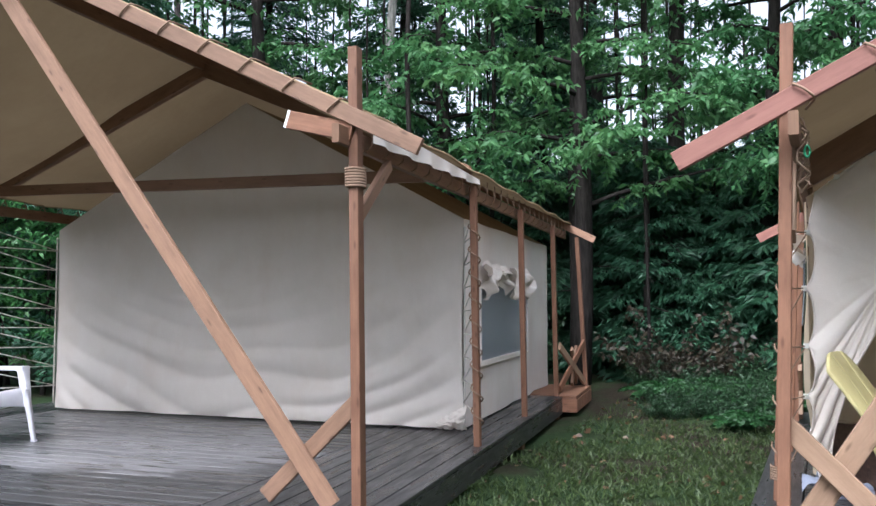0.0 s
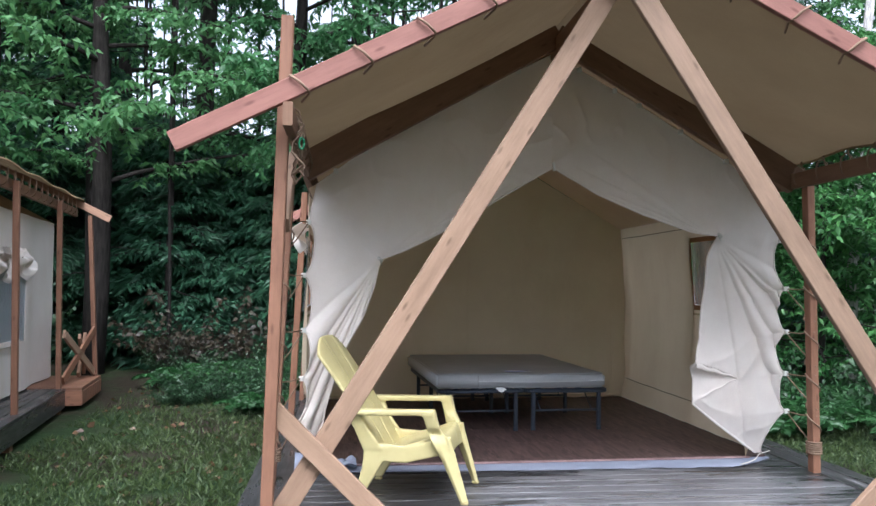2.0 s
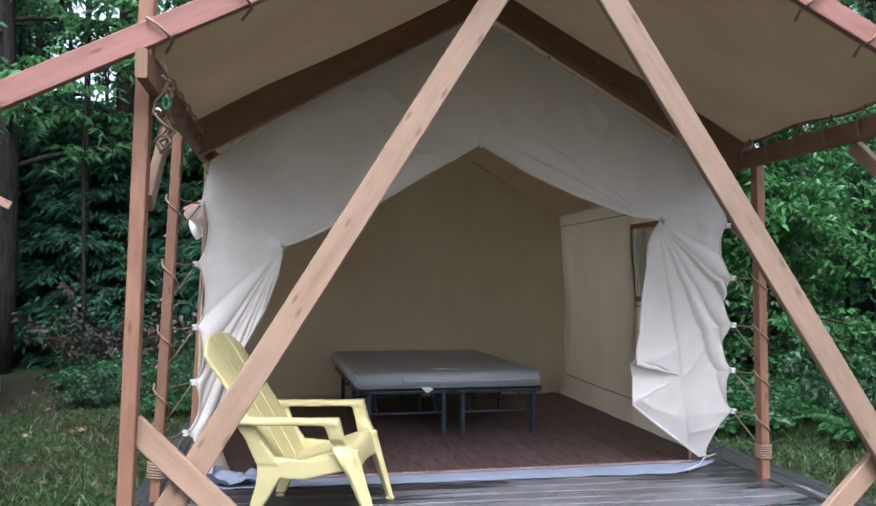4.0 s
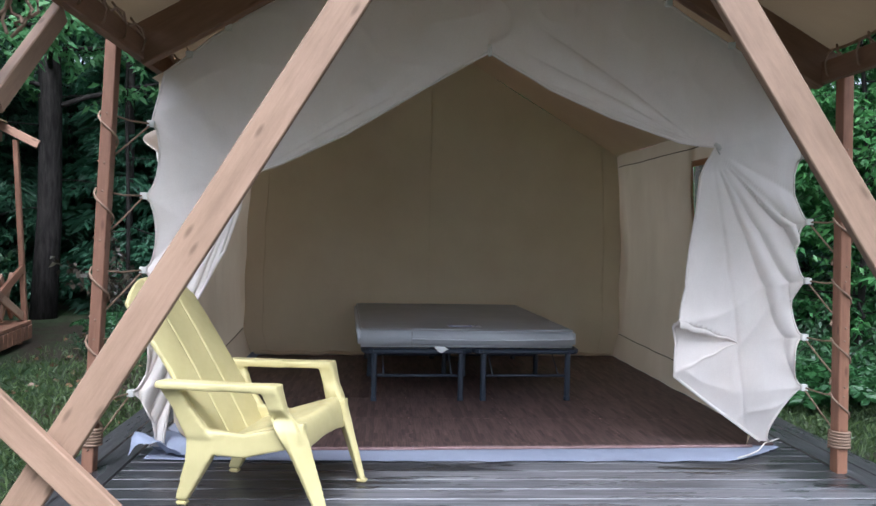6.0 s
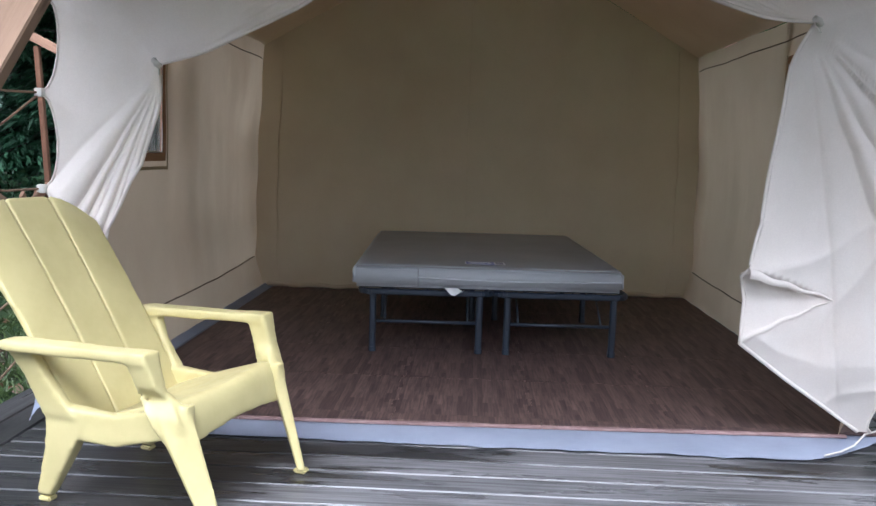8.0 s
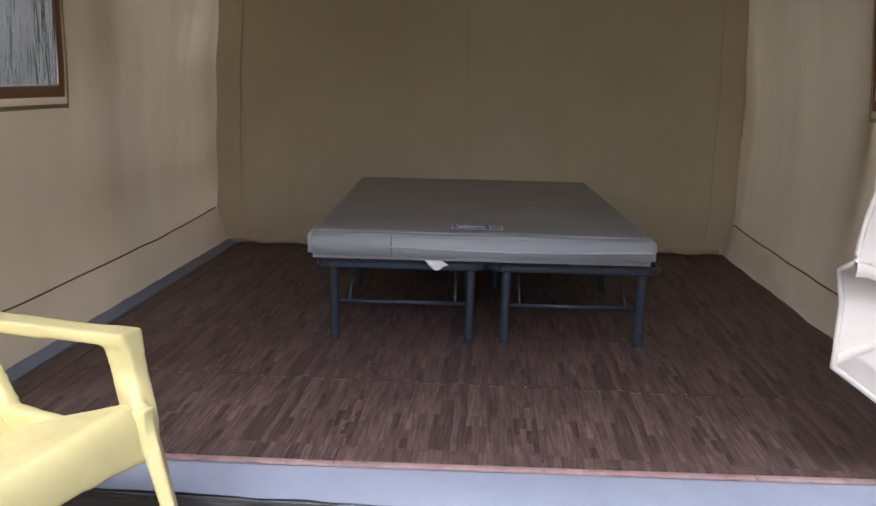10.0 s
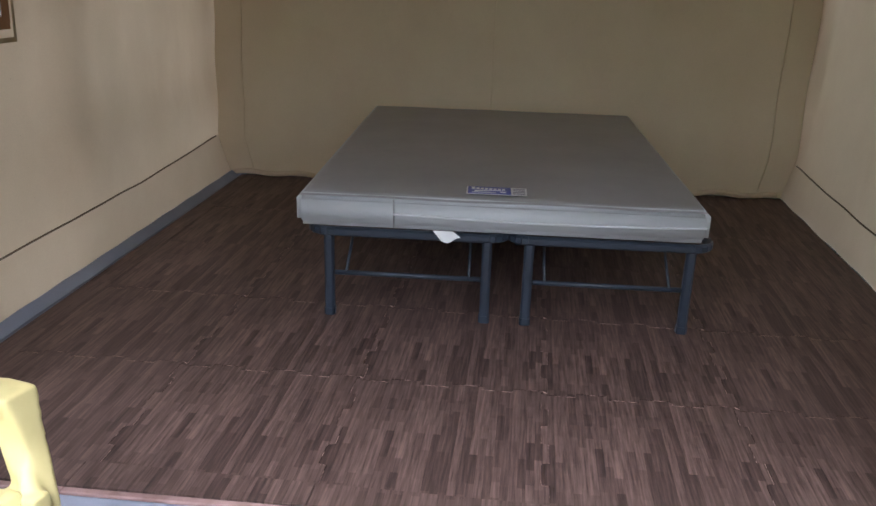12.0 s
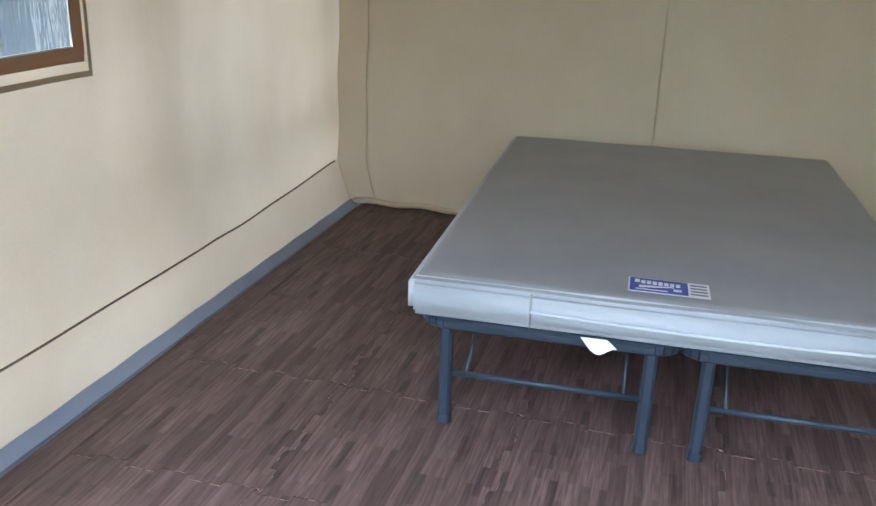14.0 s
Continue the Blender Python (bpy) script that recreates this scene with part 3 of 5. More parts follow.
IN_L = [(0, (0, 0, 2.116)), (0.14, (-0.34, 0.0, 1.915)), (0.28, (-0.74, 0.0, 1.668)), (0.42, (-1.08, -0.03, 1.495)), (0.50, (-1.24, -0.06, 1.432)), (0.56, (-1.272, -0.05, 1.26)), (0.64, (-1.345, -0.04, 1.05)), (0.72, (-1.485, -0.03, 0.79)), (0.86, (-1.60, 0.02, 0.40)), (1.0, (-1.66, 0.06, 0.02))]
OUT_R = [(0, (0, 0, 2.94)), (0.2, (0.61, 0, 2.60)), (0.38, (1.40, 0, 2.14)), (0.46, (1.65, 0, 1.94)), (0.54, (1.718, -0.02, 1.616)), (0.63, (1.734, -0.02, 1.261)), (0.71, (1.724, -0.02, 0.947)), (0.79, (1.722, -0.02, 0.645)), (0.88, (1.764, 0.0, 0.362)), (1.0, (1.63, 0.12, 0.04))]
IN_R = [(0, (0, 0, 2.116)), (0.14, (0.33, 0, 1.93)), (0.28, (0.66, -0.02, 1.79)), (0.42, (1.02, -0.06, 1.668)), (0.50, (1.18, -0.09, 1.637)), (0.54, (1.125, -0.08, 1.48)), (0.62, (1.082, -0.06, 1.12)), (0.68, (1.06, -0.055, 0.90)), (0.74, (1.015, -0.05, 0.725)), (0.77, (1.036, -0.03, 0.60)), (0.83, (1.026, -0.01, 0.425)), (0.90, (1.24, 0.04, 0.27)), (1.0, (1.58, 0.12, 0.04))]
LACED = (0.54, 0.63, 0.71, 0.79, 0.88)
# directions of the creases round the tied point, outward 0 and the opening's edge near 2.7
# each with the depth of the fold that follows it
CREASE_L = ((2.82, 0.6), (2.68, 1.0), (2.60, 0.7), (2.52, 0.6), (2.36, 0.2), (1.7, 0.1), (0.9, 0.15), (0.3, 0.2), (-0.28, 0.3), (-0.72, 0.8), (-0.97, 0.9), (-1.05, 0.5), (-1.10, 1.0), (-1.17, 0.6), (-1.22, 1.0), (-1.30, 0.5), (-1.38, 0.3), (-1.8, 0))
CREASE_R = ((3.0, 0.5), (2.87, 0.7), (2.79, 1.0), (2.69, 0.8), (2.54, 0.2), (1.9, 0.1), (1.0, 0.1), (0.12, 0.25), (-0.40, 0.8), (-0.66, 1.7), (-0.75, 0.9), (-0.97, 0.75), (-1.13, 0.4), (-1.37, 0.35), (-1.95, 0))


def flap(outer, inner, tie_s, sgn, creases):
    tie = piece(inner, tie_s)

    def pleats(a, r):
        """Cloth bulging between sharp creases that spread from the tied point."""
        for (hi, deep), (lo, _) in zip(creases, creases[1:]):
            if lo <= a <= hi:
                k = (a - lo) / (hi - lo)
                w = (hi - lo) * min(r, 1.3)
                return deep * min(0.06, (0.5 if hi - lo < 0.2 else 0.3) * w) * math.sin(math.pi * k ** 0.7) ** 0.75
        return 0.0

    def fn(s, u):
        o, i = piece(outer, s), piece(inner, s)
        p = o.lerp(i, u)
        dx, dz = (p.x - tie.x) * sgn, p.z - tie.z
        r = math.hypot(dx, dz)
        a = math.atan2(dz, dx)
        warp = noise.noise(Vector((p.x * 1.6, p.z * 1.3, 2 + sgn)))
        near = min(1, r / 0.10)
        if a > 0.5:
            # folds run along the opening's edge and die out up the gable
            amt = max(0, 1 - r / 1.15) * min(1, max(0, a - 2.3) / 0.3)
        else:
            amt = 0.25 + 0.75 * min(1, max(0, (-0.55 if sgn < 0 else -0.2) - a) / 0.3)
        p.y -= near * amt * pleats(a + 0.035 * warp, r)
        p.y -= 0.06 * math.exp(-(r / 0.07) ** 2)
        if sgn > 0 and s > tie_s:
            # turned-up foot: the upper layer hangs over a pocket that tapers to a point
            k = min(1, max(0, (1.38 - p.x) / 0.37))
            upper, lower = 0.608 + 0.119 * k, 0.608 - 0.183 * k
            if p.z >= upper:
                p.y -= 0.055 * k * max(0, 1 - (p.z - upper) / 0.38) ** 1.5
            elif p.z > lower:
                f = (upper - p.z) / max(0.001, upper - lower)
                p.y += (0.105 * min(1, f / 0.07) - 0.055 - 0.065 * max(0, f - 0.07) / 0.93) * k
            else:
                p.y -= 0.015 * k * max(0, 1 - (lower - p.z) / 0.2)
        # scallops between the lacing clips
        for q0, q1 in zip(LACED, LACED[1:] + (1.0,)):
            if q0 < s < q1:
                p.x -= sgn * 0.058 * (1 - u) ** 4 * math.sin(math.pi * (s - q0) / (q1 - q0)) ** 0.7
        q = Vector((p.x * 2.2, p.z * 2.2, 3 + sgn))
        p.y -= 0.020 * noise.noise(q) + 0.008 * noise.noise(q * 3.1) + 0.010 * (1 - abs(noise.noise(q * 1.7 + Vector((5, 1, 0)))) * 2) ** 3 * min(1, r)
        return p
    return fn


flap_l = flap(OUT_L, IN_L, 0.5, -1, CREASE_L)
flap_r = flap(OUT_R, IN_R, 0.5, 1, CREASE_R)
wl = sheet("front_flap", flap_l, 340, 130, CANVAS, tent, "cream front flap gathered and tied back")
wr = sheet("front_flap", flap_r, 340, 130, CANVAS, tent, "cream front flap tied back and folded at its foot")
# the turned-up foot of the flap: its hem lies over a pocket, with a second band below
near_foot = [flap_r(0.70 + 0.25 * i / 90, 0.3 + 0.7 * j / 60) for i in range(91) for j in range(61)]


def on_flap(x, z):
    """The flap's surface at a place near its foot."""
    p = min(near_foot, key=lambda q: (q.x - x) ** 2 + (q.z - z) ** 2)
    return Vector((x, p.y - 0.006, z))


def hem_band(x0, z0, x1, z1, w0, w1):
    rim = [on_flap(x0 + (x1 - x0) * i / 24, z0 + (z1 - z0) * i / 24) for i in range(25)]
    for k in range(2):
        rim = [rim[0]] + [(rim[i - 1] + rim[i] * 2 + rim[i + 1]) / 4 for i in range(1, 24)] + [rim[24]]

    def fn(u, v):
        p = along(rim, u)
        return p + Vector((0, -0.004 * math.sin(math.pi * v), -(w0 + (w1 - w0) * u) * v + 0.004 * math.sin(u * 17)))
    return fn


sheet("folded_hem", hem_band(1.018, 0.728, 1.375, 0.612, 0.036, 0.006), 30, 5, CANVAS, wr, "doubled hem of the turned-up flap")
sheet("folded_hem", hem_band(1.032, 0.462, 1.365, 0.606, 0.034, 0.005), 30, 5, CANVAS, wr, "doubled hem of the turned-up flap")
for f, w in ((flap_l, wl), (flap_r, wr)):
    hem = bmesh.new()
    add_tube(hem, [f(i / 100, 1.0) for i in range(101)], 0.008, 6)
    add_tube(hem, [f(i / 100, 0.0) for i in range(101)], 0.006, 6)
    part("hem", hem, CANVAS, w, smooth=True)
    kn = bmesh.new()
    c = f(0.5, 1.0)
    add_tube(kn, [c + Vector((-0.012, -0.02, 0.012)), c + Vector((0.0, -0.035, 0.0)), c + Vector((0.012, -0.02, -0.01))], 0.012, 7)
    add_tube(kn, [c, c + Vector((0.01, -0.03, -0.04))], 0.004, 5)
    part("tie_cord", kn, CORD, w, smooth=True)
tube("zip_pull", [(0, -0.025, 2.15), (0.002, -0.03, 2.09)], 0.012, CLIP, tent)

# lacing of the flap edges to frame and side posts
for sx, f in ((-1, flap_l), (1, flap_r)):
    def clip(p):
        box("clip", p - Vector((0.017, 0.024, 0.017)), p + Vector((0.017, 0.006, 0.017)), CLIP, tent, 0.003)
    for q in (0.07, 0.14, 0.21, 0.28, 0.35, 0.42):
        p = f(q, 0.0)
        clip(p)
        tube("cord", [p, p + Vector((sx * 0.04, -0.09, 0.10))], 0.004, ROPE, tent, 5)
    def post_x(z):
        return -1.935 + 0.046 * z if sx < 0 else 1.825 - 0.018 * z
    for q in LACED:
        p = f(q, 0.0)
        clip(p)
        g = Vector((post_x(p.z), -0.312, p.z + 0.01))
        tube("cord", [p, p.lerp(g, 0.5) - Vector((0, 0, 0.01)), g], 0.005, ROPE, tent, 5)
        tube("cord", [p, p.lerp(g, 0.5) - Vector((0, 0, 0.12)), g - Vector((-sx * 0.01, 0, 0.24))], 0.005, ROPE, tent, 5)
        w = bmesh.new()
        rope_wrap(w, (post_x(p.z - 0.22), -0.27, p.z - 0.22), (post_x(p.z), -0.27, p.z + 0.02), 0.047, 1, 0.006)
        part("cord_turn", w, ROPE, tent, smooth=True)
    w = bmesh.new()
    rope_wrap(w, (post_x(0.1), -0.27, 0.10), (post_x(0.19), -0.27, 0.19), 0.050, 6, 0.007)
    part("cord_binding", w, ROPE, tent, smooth=True)

# rolled-up window cover hanging outside the wall
rb = bmesh.new()
add_grid(rb, lambda u, v: Vector((-1.79 - 0.07 * math.sin(math.pi * v) - 0.035 * math.sin(u * 15 + v * 5), 0.40 + 0.95 * u, 1.72 - (0.17 + 0.06 * math.sin(u * 9)) * v)), 40, 12)
part("rolled_window_cover", rb, CANVAS, tent, "rolled-up cream window cover", smooth=True)

# floor sheet with a ragged front edge
def vinyl_pt(u, v):
    x = -1.73 + 3.46 * u
    front = -0.10 - 0.02 * math.sin(u * 3) + 0.016 * noise.noise(Vector((u * 30, 0, 0))) + 0.28 * max(0, (u - 0.87) / 0.13) ** 1.4
    y = front + (3.50 - front) * v ** 1.6
    lift = 0.012 * abs(noise.noise(Vector((u * 9, v * 12, 1)))) if v < 0.25 else 0
    if v > 0.9:
        lift = 0
    return Vector((x, y, -0.016 + lift * 0.5))


tagged(sheet("floor_sheet", vinyl_pt, 120, 30, VINYL, None), "grey-blue vinyl floor sheet with a frayed front edge", "ground sheet")
crumple = bmesh.new()
add_grid(crumple, lambda u, v: Vector((-1.80 + 0.42 * u, -0.10 + 0.22 * v, 0.0 + 0.10 * abs(math.sin(u * 5 + v * 3)) * (1 - u * 0.7) + 0.03 * noise.noise(Vector((u * 6, v * 6, 0))))), 24, 12)
tagged(part("sheet_corner", crumple, VINYL, smooth=True), "crumpled blue-grey corner of the floor sheet", "ground sheet")
for sx, a, b in ((-1, FL, BL),):
    tagged(sheet("floor_skirt", lambda u, v: a.lerp(b, 0.1 + 0.89 * u) + Vector((-sx * (0.02 + (0.045 if sx < 0 else 0.02) * v), 0, 0.03 * (1 - v) + 0.0015 * math.sin(u * 60))), 50, 4, VINYL, None), "grey-blue floor sheet edge along the canvas wall", "ground sheet")

# rope ends and a green snap hook at the front post
tg = thing("rope_tangle", "knotted brown rope with a green snap hook on the post", "rope")
for k in range(5):
    tube("rope", [Vector((-1.72 + 0.03 * math.sin(i * 1.3 + k * 2), -1.72 + 0.05 * k + 0.03 * math.sin(i + k), 2.06 - 0.035 * i + 0.02 * math.sin(k * 3 + i))) for i in range(9)], 0.006, ROPE, tg, 5)
tube("snap_hook", [(-1.70 + 0.012 * math.cos(q), -1.72, 1.95 + 0.028 * math.sin(q)) for q in np.linspace(0, 6.28, 13)], 0.006, GREEN, tg, 6, "green snap hook")
tagged(tube("edge_cord", [(1.38, -0.075, -0.006), (1.46, -0.035, 0.0), (1.54, 0.03, 0.006), (1.61, 0.10, 0.03), (1.70, 0.12, 0.05)], 0.004, CORD, None), "frayed pale cord at the corner of the floor sheet", "cord")


# ---- bed ----
BED = pose(0.07, 1.33, 0, 0, 0, 2.6)


def steel_frame(x0, x1):
    f = thing("bed_frame", "folding black steel platform bed frame half", "bed frame", BED, group="bed frame halves")
    zt, y1 = 0.345, 1.95
    r = 0.07
    outline = []
    for cx, cy, a0 in ((x0 + r, r, 180), (x1 - r, r, 270), (x1 - r, y1 - r, 0), (x0 + r, y1 - r, 90)):
        outline += [Vector((cx + r * math.cos(radians(a0 + 90 * k / 5)), cy + r * math.sin(radians(a0 + 90 * k / 5)), zt)) for k in range(6)]
    outline.append(outline[0])
    bm = bmesh.new()
    for a, b in zip(outline, outline[1:]):
        add_beam(bm, a, b, 0.028, 0.034, bevel=0.008)
    part("rim", bm, STEEL, f)
    for i in range(1, 16):
        y = y1 * i / 16
        tube("wire", [(x0 + 0.02, y, zt + 0.005), (x1 - 0.02, y, zt + 0.005)], 0.004, STEEL, f, 5)
    for i in range(1, 4):
        x = x0 + (x1 - x0) * i / 4
        beam("slat_bar", (x, 0.02, zt - 0.004), (x, y1 - 0.02, zt - 0.004), 0.018, 0.018, STEEL, f)
    xa, xb = x0 + 0.075, x1 - 0.075
    for y in (0.012, 0.98, y1 - 0.05):
        for x in (xa, xb):
            leg = bmesh.new()
            add_beam(leg, (x, y, 0.002), (x, y, zt), 0.037, 0.037, up=(0, 1, 0), bevel=0.009)
            add_beam(leg, (x, y, 0.002), (x, y, 0.03), 0.042, 0.042, up=(0, 1, 0), bevel=0.009)
            part("leg", leg, STEEL, f)
        tube("stretcher", [(xa, y, 0.175), (xb, y, 0.175)], 0.010, STEEL, f, 8)
        for x in (xa + 0.065, xb - 0.065):
            if y < 1.5:
                tube("strut", [(x, y, 0.18), (x, y + 0.22, zt - 0.02)], 0.006, STEEL, f, 6)
    return f


steel_frame(-0.725, 0.026)
steel_frame(0.034, 0.782)

mattress = thing("mattress", "grey vinyl-covered mattress with pale sides, lying bare", "mattress", pose(0.064, 1.312, 0, 0, 0, 2.6))
Z0, Z1 = 0.376, 0.503


bm = bmesh.new()
add_box(bm, (-0.757, -0.03, Z0), (0.757, 1.97, Z1 - 0.004))
es = [e for e in bm.edges]
bmesh.ops.bevel(bm, geom=es, offset=0.022, segments=4, affect='EDGES')
body = part("body", bm, COVER_S, mattress, "pale grey mattress border")
body.data.polygons.foreach_set("use_smooth", [True] * len(body.data.polygons))


def top_pt(u, v):
    """The top panel, crowned, its rim turned down over the border."""
    x, y = -0.744 + 1.488 * u, -0.017 + 1.974 * v
    e = min(u, 1 - u) * 1.52
    g = min(v, 1 - v) * 2.03
    d = min(e, g)
    return Vector((x, y, Z1 - 0.012 * max(0, 1 - d / 0.028) ** 2 + 0.012 * min(1, d / 0.25) + 0.004 * noise.noise(Vector((x * 3, y * 3, 0)))))


sheet("top_panel", top_pt, 90, 110, COVER, mattress, "dark grey vinyl top")
tube("zip", [(-0.39 + 1.13 * i / 20, -0.036, Z0 + 0.062 - 0.010 * math.sin(i / 6)) for i in range(21)], 0.005, PIPING, mattress, 6, "pale zip along the side")
tube("side_seam", [(-0.39, -0.034, Z0 + 0.01), (-0.392, -0.036, Z1 - 0.01)], 0.003, COVER, mattress, 5)
tag = sheet("care_tag", lambda u, v: Vector((-0.245 + 0.075 * u + 0.03 * v, -0.045 - 0.015 * v, Z0 + 0.010 - 0.030 * v - 0.012 * math.sin(u * 5) * v)), 6, 4, LABEL_W, mattress, "white care tag")
lx, ly, lz = -0.13, 0.03, Z1 + 0.009


def plate(name, x0, x1, y0, y1, dz, material, parent, label=""):
    return box(name, (lx + x0, ly + y0, lz + dz), (lx + x1, ly + y1, lz + dz + 0.0012), material, parent, 0.0, label)


sticker = plate("sticker", 0, 0.225, 0, 0.105, 0, LABEL_W, mattress, "blue and white printed sticker")
plate("blue_field", 0.005, 0.165, 0.005, 0.100, 0.0012, LABEL_B, sticker)
for k in range(7):
    plate("print_bar", 0.036 + 0.016 * k, 0.048 + 0.016 * k, 0.060 - 0.001 * k, 0.082 - 0.001 * k, 0.0026, LABEL_W, sticker)
plate("print_bar", 0.018, 0.032, 0.066, 0.088, 0.0026, LABEL_W, sticker)
for k in range(6):
    plate("print_bar", 0.030 + 0.016 * k, 0.046 + 0.016 * k, 0.030 + 0.003 * k, 0.044 + 0.001 * k, 0.0026, LABEL_W, sticker)
plate("print_bar", 0.02, 0.11, 0.014, 0.019, 0.0026, LABEL_W, sticker)
plate("print_bar", 0.125, 0.148, 0.022, 0.036, 0.0026, LABEL_W, sticker)
for k in range(4):
    plate("print_bar", 0.172, 0.218, 0.014 + 0.022 * k, 0.022 + 0.022 * k, 0.0012, INK, sticker)


# ---- plastic garden chairs ----
def add_loft(bm, stations):
    """A closed bar through rectangles: centre, half-vector across, half-vector deep."""
    rows = []
    for c, p, q in stations:
        c, p, q = Vector(c), Vector(p), Vector(q)
        rows.append([bm.verts.new(c + p * i + q * j) for i, j in ((-1, -1), (1, -1), (1, 1), (-1, 1))])
    for r0, r1 in zip(rows, rows[1:]):
        for k in range(4):
            bm.faces.new((r0[k], r0[(k + 1) % 4], r1[(k + 1) % 4], r1[k]))
    bm.faces.new(rows[0][::-1])
    bm.faces.new(rows[-1])


def moulded(name, bm, material, parent, voxel=0.008, passes=6, label=""):
    """One moulded piece: overlapping bars fused and their edges softened."""
    bmesh.ops.recalc_face_normals(bm, faces=bm.faces)
    ob = part(name, bm, material, parent, label, smooth=True)
    r = ob.modifiers.new("fuse", 'REMESH')
    r.mode, r.voxel_size, r.use_smooth_shade = 'VOXEL', voxel, True
    s = ob.modifiers.new("soften", 'SMOOTH')
    s.factor, s.iterations = 0.5, passes
    return ob


def thick(bm, fn, t, nu, nv):
    """A solid sheet of thickness t, its faces closed all round."""
    top = [[Vector(fn(i / nu, j / nv)) for j in range(nv + 1)] for i in range(nu + 1)]
    nrm = [[None] * (nv + 1) for _ in range(nu + 1)]
    for i in range(nu + 1):
        for j in range(nv + 1):
            a = top[min(i + 1, nu)][j] - top[max(i - 1, 0)][j]
            b = top[i][min(j + 1, nv)] - top[i][max(j - 1, 0)]
            nrm[i][j] = a.cross(b).normalized() * t / 2
    A = [[bm.verts.new(top[i][j] + nrm[i][j]) for j in range(nv + 1)] for i in range(nu + 1)]
    B = [[bm.verts.new(top[i][j] - nrm[i][j]) for j in range(nv + 1)] for i in range(nu + 1)]
    for i in range(nu):
        for j in range(nv):
            bm.faces.new((A[i][j], A[i + 1][j], A[i + 1][j + 1], A[i][j + 1]))
            bm.faces.new((B[i][j], B[i][j + 1], B[i + 1][j + 1], B[i + 1][j]))
    for i in range(nu):
        bm.faces.new((A[i][0], B[i][0], B[i + 1][0], A[i + 1][0]))
        bm.faces.new((A[i][nv], A[i + 1][nv], B[i + 1][nv], B[i][nv]))
    for j in range(nv):
        bm.faces.new((A[0][j], A[0][j + 1], B[0][j + 1], B[0][j]))
        bm.faces.new((A[nu][j], B[nu][j], B[nu][j + 1], A[nu][j + 1]))


